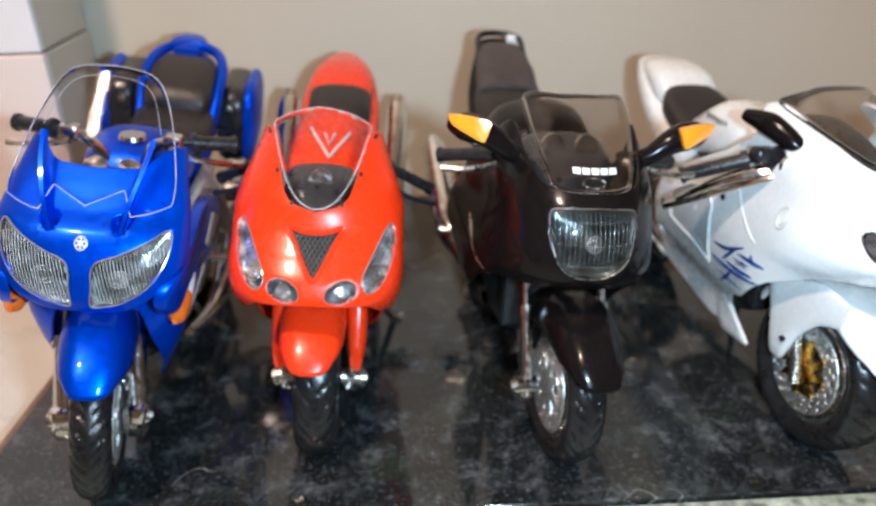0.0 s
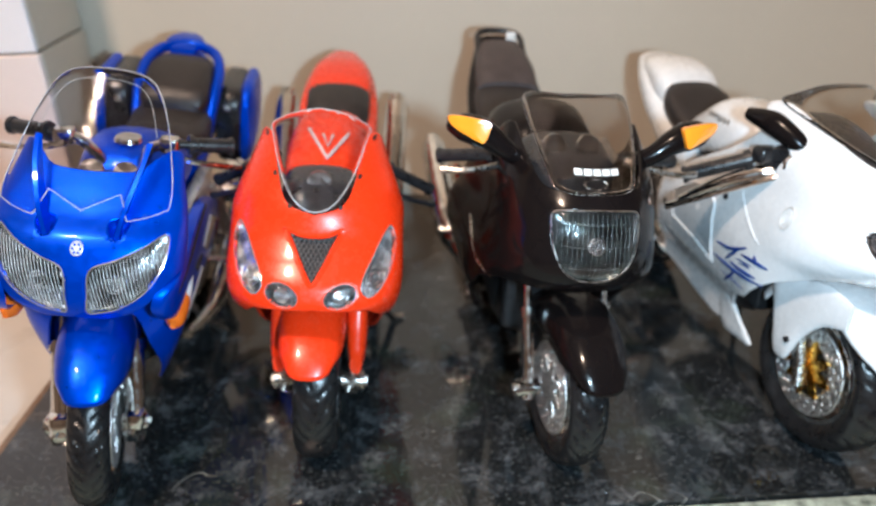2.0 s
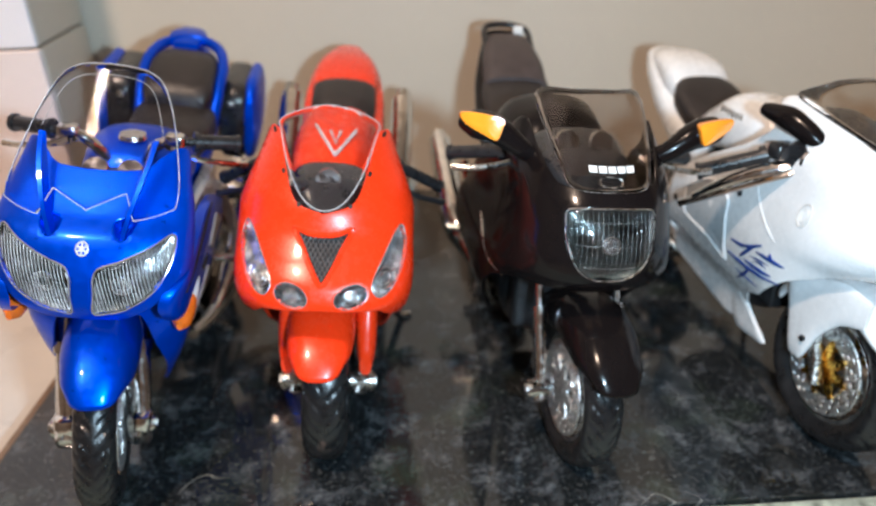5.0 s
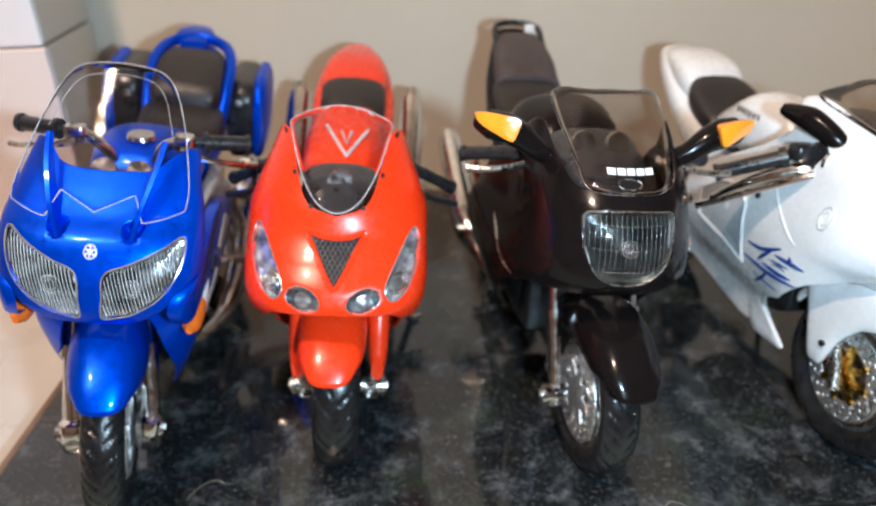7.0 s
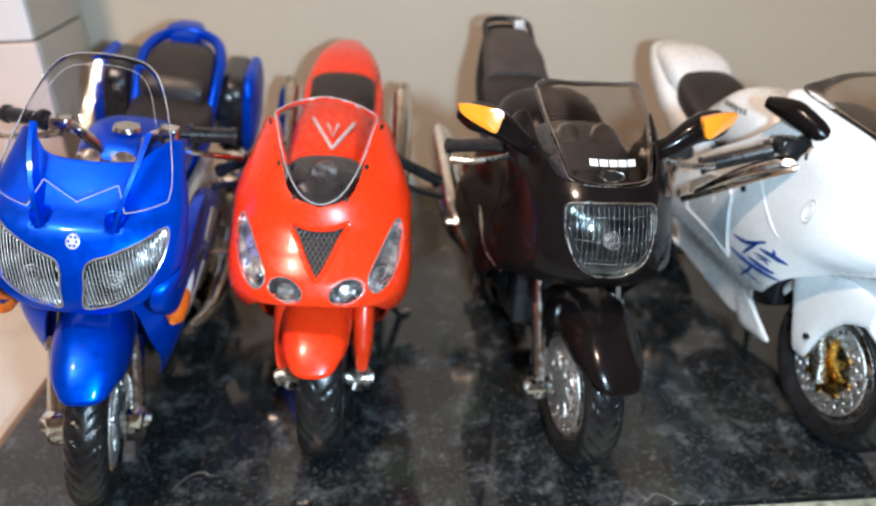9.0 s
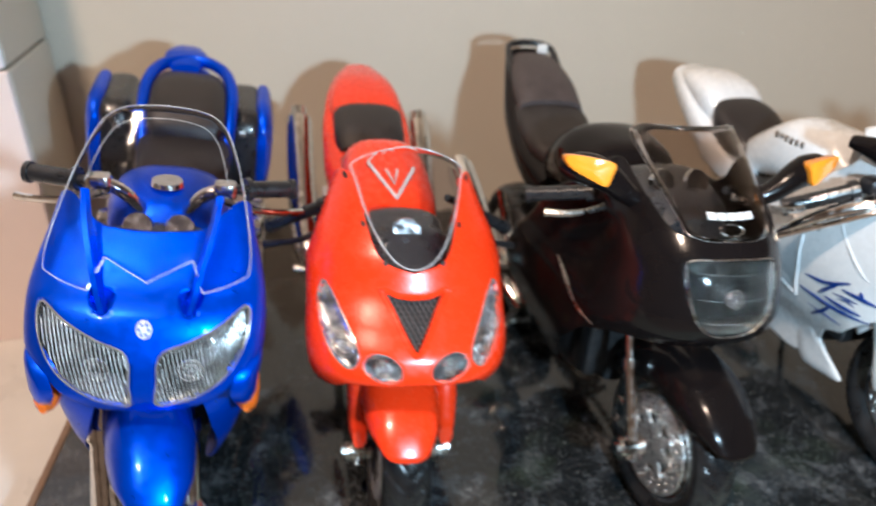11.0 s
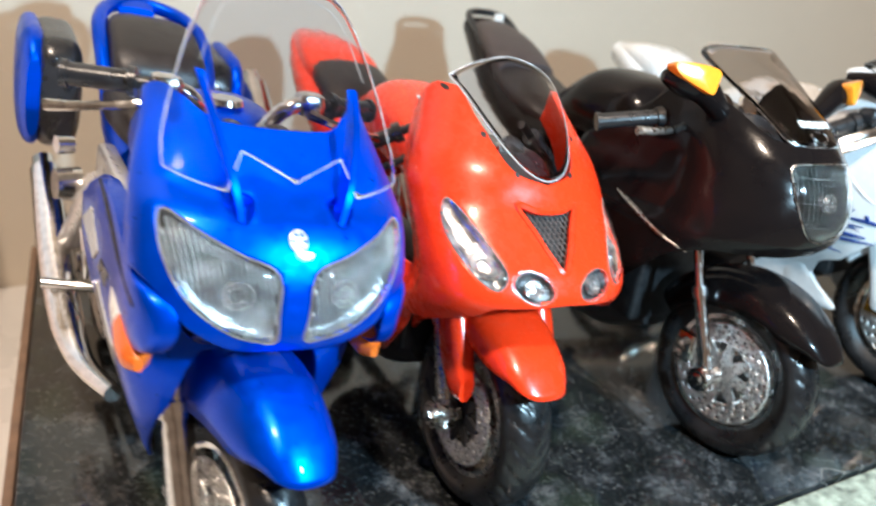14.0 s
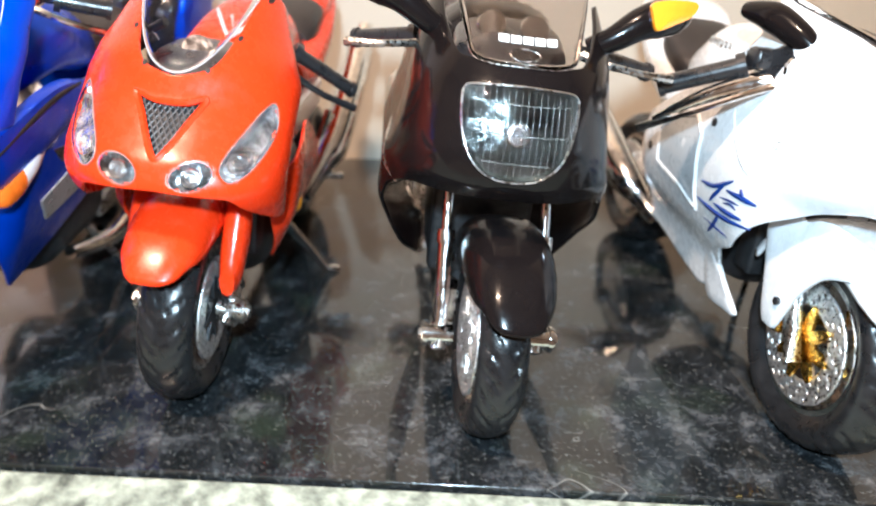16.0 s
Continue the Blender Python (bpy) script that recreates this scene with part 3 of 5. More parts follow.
def wheel(root, name, v, R=24.0, hw=6.4, rim_r=15.8, steer=0.0, rim_mat=None, disc_mat=None, carrier=None, grooves=26, count=6, discs=(-1, 1), z=AXLE, disc_r=13.4, label="", u0=0.0):
    rim_mat, disc_mat = rim_mat or CHROME, disc_mat or DISC
    m = Matrix.Translation((u0, v, z)) @ turn_z(steer)
    ring = lathe([(-hw * 0.74, rim_r + 0.9), (-hw * 0.74, rim_r - 1.0), (-hw * 0.45, rim_r - 1.8), (0, rim_r - 3.0), (hw * 0.45, rim_r - 1.8), (hw * 0.74, rim_r - 1.0), (hw * 0.74, rim_r + 0.9)], 72)
    hub = lathe([(-hw * 0.9, 1.2), (-hw * 0.9, 3.4), (-hw * 0.5, 4.2), (hw * 0.5, 4.2), (hw * 0.9, 3.4), (hw * 0.9, 1.2)], 28)
    w = part(name, moved(ring, m), rim_mat, root, label)
    part("hub", moved(hub, m), rim_mat, w)
    for i in range(count):
        part("spoke", moved(spokes(1, 3.6, rim_r - 1.6, 4.2, hw * 0.75, 0.18), m @ Matrix.Rotation(2 * math.pi * i / count, 4, "X")), rim_mat, w)
    part("tyre", moved(tyre(R, hw, rim_r, grooves), m), RUBBER, w, "black rubber tyre with slanting tread grooves")
    for side in discs:
        part("brake_disc", moved(ring_disc(disc_r * 0.60, disc_r, side * hw * 0.86), m), disc_mat, w, "drilled brake disc", 0.7)
        part("disc_carrier", moved(star(disc_r * 0.34, disc_r * 0.66, 8), m @ Matrix.Translation((side * hw * 0.9, 0, 0))), carrier or disc_mat, w)
    return w


def fork(root, u, steer, v, top, rake=24, mat=None, r=2.0, z=AXLE, nub=True, out=1, u0=0.0):
    m = Matrix.Translation((u0, v, 0)) @ turn_z(steer)
    k = math.tan(radians(rake))

    def p(h, extra=0.0):
        return (u, (h - z) * k + extra, h)
    geo = [tube([p(z - 2.6, -1.2), p(z + 4), p(z + 22)], [r * 1.05, r * 1.12, r * 1.0], 14), tube([p(z + 20), p(top)], r * 0.72, 12), tube([p(z + 20), p(z + 23)], r * 1.25, 14)]
    if nub:
        geo.append(tube([(u - out * 3.2, 0, z), (u + out * 4.2, 0, z)], 2.8, 18))
        geo.append(tube([(u + out * 3.0, 0, z), (u + out * 3.7, 0, z)], 3.3, 18))
        geo.append(tube([(u + out * 4.2, 0, z), (u + out * 5.0, 0, z)], 1.6, 6))
        geo.append(rbox(2.5 * r, 2.8 * r, 3.8 * r, (u, 0.2, z - 0.6), 0.3))
    return part("fork_leg", moved(join(*geo), m), mat or CHROME, root)


def caliper(root, u, steer, v, mat, z=AXLE, u0=0.0):
    m = Matrix.Translation((u0, v, z)) @ turn_z(steer)
    body = join(rbox(3.4, 6, 9, (u, 10.0, 4.0), 0.3), tube([(u - 2, 9, 6.4), (u + 2.2, 9, 6.4)], 1.2, 8), tube([(u - 2, 11, 1.6), (u + 2.2, 11, 1.6)], 1.2, 8))
    return part("brake_caliper", moved(body, m), mat, root)


def fender(root, R, a0, a1, half, drop, steer, v, mat, tip=0.75, z=AXLE, label="", back=0.9, u0=0.0):
    """A mudguard arched over the wheel from the angle a0 in front to a1 behind."""
    na, nx = 46, 25
    w = curve([0, 0.12, 0.4, 0.75, 1], [half * tip * 0.72, half * tip, half, half, half * back])
    d = curve([0, 0.25, 0.6, 1], [drop * 0.35, drop * 0.8, drop, drop * 0.8])
    verts = []
    for i in range(na):
        q = i / (na - 1)
        for j in range(nx):
            t = -1 + 2 * j / (nx - 1)
            b = t * math.pi / 2
            tipcut = 9.0 * (t * t) * max(0, 1 - q * 5)
            a = radians(a0 + (a1 - a0) * q + tipcut)
            x = float(w(q)) * math.copysign(abs(math.sin(b)) ** 0.72, t)
            r = R - float(d(q)) * (1 - max(0.0, math.cos(b)) ** 0.8)
            verts.append((x, -r * math.cos(a), r * math.sin(a)))
    faces = [(i * nx + j, i * nx + j + 1, (i + 1) * nx + j + 1, (i + 1) * nx + j) for i in range(na - 1) for j in range(nx - 1)]
    m = Matrix.Translation((u0, v, z)) @ turn_z(steer)
    return part("front_fender", moved((verts, faces), m), mat, root, label, 0.9, 60)


def rear_end(root, v, hw=9.5, swing=None, label=""):
    """Rear wheel with its swing arm."""
    wheel(root, "rear_wheel", v, 24.0, hw, 15.5, 0, STEEL, DISC, None, 22, 5, (-1,), label=label)
    for side in (-1, 1):
        part("swing_arm", join(rbox(3.5, 48, 7, (side * (hw + 3.5), v - 22, 27), 0.3), tube([(side * (hw + 1), v, 26), (side * (hw + 6.5), v, 26)], 3.2, 16)), swing or STEEL, root)


def grip(root, a, b, r=2.0, lever=None, lever_mat=None):
    a, b = Vector(a), Vector(b)
    g = part("handlebar", join(tube([a, a.lerp(b, 0.35)], r * 0.6, 10), tube([a.lerp(b, 0.3), b], r, 14), tube([a.lerp(b, 0.28), a.lerp(b, 0.36)], r * 1.35, 14), tube([b, b + (b - a).normalized() * 1.2], r * 1.2, 14)), BLACKPLASTIC, root, "black rubber-gripped handlebar")
    if lever:
        part("lever", tube(lever, [1.3, 0.9, 0.8, 0.9, 1.15], 8, 14), lever_mat or CHROME, g, "bright lever")
    return g


def screw(root, shell, u, z, mat=None, r=0.55):
    return part("screw", patch(shell, [(u + r * math.cos(a), z + r * math.sin(a)) for a in np.linspace(0, 2 * math.pi, 8, endpoint=False)], [(1, 0.3), (1, 0.5), (0.6, 0.55), (0.3, 0.5)], 12), mat or BLACKPLASTIC, root)


def flutes(shell, loop, pitch, r, slant, off, share=0.94):
    """Fine moulded lines across a lamp, leaning by slant, or lying where slant is None."""
    edge = smooth_loop(loop, 160)
    c = edge.mean(0)
    edge = c + (edge - c) * share
    lo, hi = edge.min(0), edge.max(0)
    level = slant is None
    span = (lo[1], hi[1]) if level else (lo[0] - 4, hi[0] + 4)
    geos = []
    for k in np.arange(span[0] + pitch / 2, span[1], pitch):
        run = np.linspace(lo[0], hi[0], 60) if level else np.linspace(lo[1], hi[1], 60)
        pts = np.stack([run, np.full(60, k)], 1) if level else np.stack([k + slant * (run - c[1]), run], 1)
        ok = inside_depth(pts, edge) > 0
        if ok.sum() > 3:
            inside = pts[ok]
            geos.append(tube([shell.point(*inside[i], off) for i in np.linspace(0, len(inside) - 1, 8).astype(int)], r, 5))
    return join(*geos)


def lamp_unit(root, name, shell, loop, reflector, depth=1.5, bulb=None, label="", lens_label="clear lamp lens", rim=0.26, rim_mat=None, ribs=None, bands=None, cup=2.1):
    """A headlamp set into a cowl: silvered bowl, bulb cup, clear lens and a thin rim; ribs is (pitch, radius, slant)."""
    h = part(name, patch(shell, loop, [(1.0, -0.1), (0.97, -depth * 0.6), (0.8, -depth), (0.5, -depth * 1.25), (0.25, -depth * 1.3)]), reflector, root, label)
    if ribs:
        part("lens_flutes", flutes(shell, loop, *ribs, -0.1), FLUTE_DARK if bands else FLUTE, h, "fine moulded flutes of the lamp")
    if bands:
        part("lens_bands", flutes(shell, loop, bands, 0.08, None, -0.05, 0.9), FLUTE_DARK, h)
    c = smooth_loop(loop, 40).mean(0) if bulb is None else np.array(bulb)
    part("bulb_cup", patch(shell, [(c[0] + cup * math.cos(a), c[1] + cup * 0.9 * math.sin(a)) for a in np.linspace(0, 2 * math.pi, 10, endpoint=False)], [(1, -depth * 1.15), (0.9, -depth * 0.55), (0.55, -depth * 0.5), (0.4, -depth * 0.95)], 24), BULB, h)
    for k, r in ((1.0, 0.2), (0.55, 0.17)):
        part("bulb_ring", rim_on(shell, [(c[0] + cup * k * math.cos(a), c[1] + cup * 0.9 * k * math.sin(a)) for a in np.linspace(0, 2 * math.pi, 12, endpoint=False)], r, -depth * 0.45, 28), CHROME, h)
    pane(part("lens", patch(shell, loop, [(1.0, 0.35), (0.92, 0.62), (0.7, 0.8), (0.4, 0.88)]), LENS, h, lens_label, 0.3))
    part("lamp_rim", rim_on(shell, loop, rim, 0.42), rim_mat or PALE_RIM, h)
    return h


def windscreen(root, shell, loop, mat, off=0.7, label="", edge=0.3, n=96, edge_mat=None, sheet=None):
    w = pane(part("windscreen", sheet if sheet else patch(shell, loop, [(1, off), (0.9, off), (0.75, off), (0.55, off), (0.35, off), (0.18, off)], n), mat, root, label, 0.55))
    pane(part("screen_edge", rim_on(shell, loop, edge, off, n), edge_mat or EDGE, w, "edge line round the screen, glimmer painted in where pale"))
    return w


def screen_sheet(shell, bottom, top, off, nu=64, nz=24):
    """A bent pane between a lower and an upper edge, given as half outlines of (u, z)."""
    half = bottom[-1][0]
    verts = []
    for u in np.linspace(-half, half, nu):
        z0 = float(np.interp(abs(u), [p[0] for p in bottom], [p[1] for p in bottom]))
        z1 = float(np.interp(abs(u), [p[0] for p in top], [p[1] for p in top]))
        verts += [tuple(shell.point(u, z0 + (z1 - z0) * k / (nz - 1), off)) for k in range(nz)]
    return verts, [(i * nz + j, i * nz + j + 1, (i + 1) * nz + j + 1, (i + 1) * nz + j) for i in range(nu - 1) for j in range(nz - 1)]


def ellipse(cu, cz, a, b, tilt=0.0, n=14):
    t = radians(tilt)
    return [(cu + a * math.cos(q) * math.cos(t) - b * math.sin(q) * math.sin(t), cz + a * math.cos(q) * math.sin(t) + b * math.sin(q) * math.cos(t)) for q in np.linspace(0, 2 * math.pi, n, endpoint=False)]

# ---- blue touring motorcycle ----
def build_blue():
    root = thing("toy_motorcycle", "metallic blue toy touring motorcycle with clear windscreen and side cases", "toy motorcycle", pose(*BLUE_AT), "toy motorcycles on the counter")
    sh = Shell([(54, 1, 20.6, 10, 0.85, 14, 19), (62, -5, 22, 10.5, 0.85, 9, 20.6), (67, -9.4, 23, 11, 0.84, 5, 21.6), (72, -10.8, 24, 11.5, 0.82, 4, 22.4), (78, -10.2, 24.4, 12, 0.82, 5, 22.8),
                (84, -8, 24.5, 12, 0.85, 7, 23), (88, -5.4, 24.2, 11.5, 0.9, 10, 22.6), (92, 0.4, 23.4, 10, 0.95, 15, 21.8), (97, 6.6, 21.8, 9, 1, 20, 20.4), (104, 15.2, 19.8, 9, 1, 26, 18.6), (113, 23.6, 15.6, 8.5, 1, 34, 15), (123.5, 31.2, 12, 8, 1, 41, 11.8)])
    lamp_r = [(2.6, 69.8), (2.8, 75), (3.4, 81.2), (9.0, 83.6), (15.2, 86.2), (20.4, 88.4), (20.9, 84.4), (19.2, 79.6), (15.8, 75.0), (10.4, 71.4), (6.0, 70.0)]
    scoop = [(6.6, 91.0), (8.8, 91.5), (11.0, 91.4), (11.2, 90.2), (10.2, 88.6), (8.8, 87.8), (7.4, 88.6), (6.6, 89.9)]
    body = cowl(sh, curve([0, 0.1, 0.3, 0.42, 0.5, 0.6, 0.7, 1], [67.6, 67.6, 71.6, 76.2, 78, 79, 79, 81]), curve([0, 0.2, 0.28, 0.36, 0.5, 0.7, 1], [100, 100.2, 101, 102.6, 104, 102.4, 92]), [lamp_r, scoop])
    for loop in (scoop, flip(scoop)):
        part("nose_scoop", patch(sh, loop, [(1.06, 0.02), (0.98, -0.25), (0.82, -1.4), (0.5, -2.0), (0.25, -2.1)], 32), BLUE, root, "small scoop sunk in the nose")
    part("front_cowl", body, BLUE, root, "metallic blue front fairing", 0.9)
    low = Shell([(22, 14, 10.5, 8, 0.85, 40, 10), (34, 8, 15.5, 10, 0.85, 58, 15.5), (46, 4, 19.6, 11, 0.85, 68, 19.4), (58, 2, 22.2, 12, 0.85, 76, 21), (68, 4, 22.6, 12, 0.85, 78, 21), (82, 12, 21, 12, 0.85, 64, 20)])
    part("side_fairing", cowl(low, curve([0, 0.18, 0.3, 0.42, 0.5, 0.6, 0.7, 0.85, 1], [62, 61, 50, 42, 37, 31, 27, 33, 47]), curve([0, 0.18, 0.3, 0.42, 0.5, 0.6, 0.7, 0.85, 1], [62.5, 62, 66, 71, 75, 79, 81, 79, 64])), BLUE, root, "metallic blue lower side fairing", 0.9)
    for loop in (lamp_r, flip(lamp_r)):
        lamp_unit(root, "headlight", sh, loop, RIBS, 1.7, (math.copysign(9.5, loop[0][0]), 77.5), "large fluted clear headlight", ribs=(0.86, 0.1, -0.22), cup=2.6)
    part("badge", patch(sh, ellipse(0, 86.0, 1.6, 1.6), [(1, 0.05), (1, 0.7), (0.86, 0.8), (0.8, 0.6), (0.4, 0.6), (0.36, 0.8)]), BADGE, root, "round pale badge")
    for k in range(6):
        part("badge_dot", patch(sh, ellipse(0.95 * math.cos(k * math.pi / 3), 86.0 + 0.95 * math.sin(k * math.pi / 3), 0.27, 0.27, 0, 6), [(1, 0.62), (1, 0.9), (0.5, 0.95)], 8), BLUE, root)
    blade = Shell([(54, -12, 19, 15, 0.85, 60, 21), (62, -14, 21.4, 15, 0.85, 60, 22.4), (70, -15, 23, 15, 0.85, 60, 22.8), (78, -15, 23.4, 15, 0.85, 60, 22.4), (86, -12, 22.8, 15, 0.85, 60, 21.6)])
    wing = [(47, 76), (36, 72.4), (25, 68.8), (11.5, 64.4), (1, 63.4), (-6, 66), (-9, 71.5), (-6, 76.5), (5, 79), (23, 81.4), (38, 80.6)]
    for side in (-1, 1):
        part("side_blade", side_patch(blade, wing, side, [(1, -2.0), (1, 0.2), (0.96, 0.9), (0.85, 1.2), (0.5, 1.3)], 64), BLUE, root, "metallic blue blade along the flank")
        # dark tube on the blade draws the shade of a groove
        part("blade_groove", tube([blade.side(v, z, side, 0.9) for v, z in ((40, 79.6), (24, 79.4), (8, 76.6), (-3, 73))], [0.3, 0.9, 0.8, 0.3], 8, 20), NEARBLACK, root)
    # clear screen with a V cut at its foot and two wings over the cowl
    tall = Shell([(84, -9, 26, 10, 0.95, 12, 25), (90, -5.2, 25.4, 10, 0.95, 16, 25), (95, -1.2, 25, 10, 0.97, 20, 24), (101, 3.8, 24, 10, 1, 25, 23), (107, 8.8, 22.8, 9.5, 1, 30, 22), (113, 14, 21.2, 9, 1, 35, 20), (119, 19, 19.4, 8.5, 1, 40, 18), (127, 25.6, 17, 8, 1, 46, 16)])
    foot = [(0, 94.2), (0.7, 94.6), (4.4, 96.2), (8.3, 97.8), (8.9, 97.4), (10.0, 95.2), (11.1, 92.8), (11.8, 92.5), (16.0, 93.2), (19.6, 94.2), (20.4, 94.8)]
    crown = [(0, 124.4), (5.5, 124.0), (9.4, 123.0), (12.2, 121.0), (14.4, 117.6), (16.8, 112.0), (18.8, 105.4), (20.4, 98.6)]
    loop = foot + crown[:0:-1] + crown[:1]
    screen = windscreen(root, tall, loop + [(-a, b) for a, b in reversed(loop[1:-1])], CLEAR, 0.5, "tall clear windscreen with bright edges", 0.15, sheet=screen_sheet(tall, foot, crown, 0.5))
    pane(part("screen_bevel", tube([tall.point(u * 0.87, z - 2.4, 0.9) for u, z in [(-a, b) for a, b in crown[5:0:-1]] + crown[:6]], 0.08, 6, 60), EDGE, screen))
    for ob in (screen, *screen.children):
        ob.data.transform(Matrix.Shear("XY", 4, (0.06, 0)) @ Matrix.Translation((0, 0, -0.095)))
        ob.data.transform(Matrix.Translation((0, 0, 0.095)))
    for side in (-1, 1):
        fin = [tall.point(side * u, z, o) for u, z, o in ((8.8, 88.6, -1.8), (10.1, 93.5, 0.9), (11.8, 99.5, 1.5), (13.2, 104.5, 0.9), (14.2, 108.8, -0.3))]
        inner = [tall.point(side * (u - 0.3), z, o) for u, z, o in ((8.8, 88.6, -3.0), (10.1, 93.5, -2.2), (11.8, 99.5, -1.2), (13.2, 104.5, -0.8), (14.2, 108.8, -0.6))]
        rings = [[a + Vector((side * 0.55, 0, 0)), a - Vector((side * 0.55, 0, 0)), b - Vector((side * 0.8, 0, 0)), b + Vector((side * 0.8, 0, 0))] for a, b in zip(smooth_loop([tuple(p) for p in fin], 16, False), smooth_loop([tuple(p) for p in inner], 16, False)) for a, b in ((Vector(a), Vector(b)),)]
        part("air_deflector", loft(rings), BLUE, root, "raised blue air deflector fin")
        # silver inlay on the flank, turn signal under the cowl
        part("side_inlay", side_patch(low, crisp([(54, 48), (40, 57.5), (19, 53.6), (26, 45)]), side, [(1, 0.5), (0.97, 0.9), (0.5, 0.9)]), SILVER, root, "silver inlay on the side fairing")
        part("side_inlay", side_patch(low, crisp([(73, 59.5), (58, 67.6), (42, 63.4), (50, 58)]), side, [(1, 0.5), (0.97, 0.9), (0.5, 0.9)]), SILVER, root, "silver inlay on the side fairing")
        # raised black patch paints the darkness of a gap between the inlays
        part("side_gill", side_patch(low, crisp([(41, 60.2), (37, 64), (25, 65.5), (30, 60.6)]), side, [(1, 0.3), (0.95, 0.7), (0.5, 0.6)]), BLACKPLASTIC, root, "dark patch standing in for a shaded gap in the side fairing")
        sig = moved(hull([(-2, 61.4, 0.8, 1.2, 1.2), (1, 61.6, 2.6, 2.8, 2.6), (5, 62.4, 3.0, 3.4, 3.0), (8, 63.2, 2.9, 3.4, 3.0)], 14, 0.8), Matrix.Translation((side * 21.8, 0, 0)))
        s = part("turn_signal", sig, ORANGE, root, "amber turn signal lens")
        part("signal_base", moved(hull([(7.8, 63.2, 2.8, 3.3, 2.9), (13, 65.0, 2.6, 3.2, 2.7), (20, 67.2, 1.3, 2.2, 2.0), (24, 68, 0.4, 0.9, 0.9)], 12, 0.8), Matrix.Translation((side * 21.9, 0, 0))), WHITEPLASTIC, s)
    part("cockpit", hull([(12, 85, 9, 5, 8), (20, 88, 13, 5, 10), (28, 88, 13, 5, 10), (36, 87, 8, 3, 8)]), BLACKPLASTIC, root, "dark instrument panel")
    for side in (-1, 1):
        part("dial", moved(lathe([(-0.6, 0.1), (-0.6, 3.2), (0.6, 3.5), (0.6, 0.1)], 24), Matrix.Translation((side * 4.6, 22, 95.4)) @ Matrix.Rotation(radians(55), 4, "X") @ Matrix.Rotation(radians(90), 4, "Y")), CHROME, root, "chromed instrument dial")
        part("bar_clamp", join(tube([(side * 5, 37, 92), (side * 9, 33, 99), (side * 13, 33, 101)], 1.7, 10, 8), rbox(6, 5, 5, (side * 14.5, 33, 101), 0.3)), CHROME, root, "chromed handlebar riser")
        grip(root, (side * 15, 33.5, 101), (side * 30.5, 39, 100), 2.2, [(side * 14, 31, 99.5), (side * 19, 30, 98), (side * 25, 32, 96.4), (side * 30, 35, 95), (side * 34, 38, 94)])
    part("fuel_tank", hull([(30, 79, 9, 6, 8), (38, 83.5, 14, 12, 9), (52, 85, 15.5, 12.6, 9), (68, 82, 14, 10, 9), (86, 77, 9, 5, 6)]), BLUE, root, "metallic blue fuel tank")
    part("tank_cap", moved(lathe([(0, 0.1), (0, 4.2), (1.2, 3.8), (1.2, 0.1)], 28), Matrix.Translation((0, 44, 96.9)) @ Matrix.Rotation(radians(-90), 4, "Y")), CHROME, root, "chrome fuel cap")
    part("rider_seat", hull([(82, 76, 9, 4, 5), (92, 80, 14, 6, 6), (104, 82, 15, 6, 7), (112, 84, 13, 5, 7)], 32, 0.6), VINYL, root, "black rider seat")
    part("passenger_seat", hull([(104, 87, 10.4, 4, 6), (108, 90, 12.6, 5.6, 7), (122, 95.4, 12.6, 5.6, 7), (132, 97.6, 10.5, 4.4, 6), (135, 98, 9, 3, 5)], 32, 0.5), VINYL, root, "black passenger seat pad")
    part("tail", hull([(88, 68, 12, 7, 9), (108, 76, 14, 8, 12), (126, 84, 13, 8, 10), (142, 92, 9, 8, 8), (150, 95, 5, 5, 5)]), BLUE, root, "blue tail section")
    rail = [(-13.0, 103, 80), (-14.2, 114, 92), (-14, 126, 99), (-10, 137, 102.5), (0, 142, 104), (10, 137, 102.5), (14, 126, 99), (14.2, 114, 92), (13.0, 103, 80)]
    part("grab_rail", tube(rail, 2.1, 12, 48), BLUE, root, "blue looped grab rail")
    part("luggage_plate", moved(hull([(136, 102, 5, 1.4, 2), (144, 104, 7.5, 2.2, 3), (153, 104.5, 5, 1.5, 2.5)], 20), Matrix.Translation((-2.5, 0, 0))), BLUE, root, "blue luggage plate")
    for side in (-1, 1):
        case = moved(hull([(117, 78, 4.4, 10, 12), (121, 79.5, 6.4, 13.5, 17), (144, 82, 6.4, 13.5, 17), (152, 83, 5, 10, 13)], 30, 0.55), Matrix.Translation((side * 21.5 - 2.5, 0, 0)))
        c = part("side_case", case, BLACKPLASTIC, root, "black hard side case")
        part("case_lid", moved(hull([(117.5, 78, 1.8, 9.5, 12), (121, 79.5, 3.2, 13, 16.5), (128, 80.5, 4.0, 14.4, 18), (144, 82, 3.6, 14.2, 18), (151.5, 83, 2.0, 10.5, 13.5)], 32, 0.75), Matrix.Translation((side * 27.8 - 2.5, 0, 0))), BLUE, c, "metallic blue case lid")
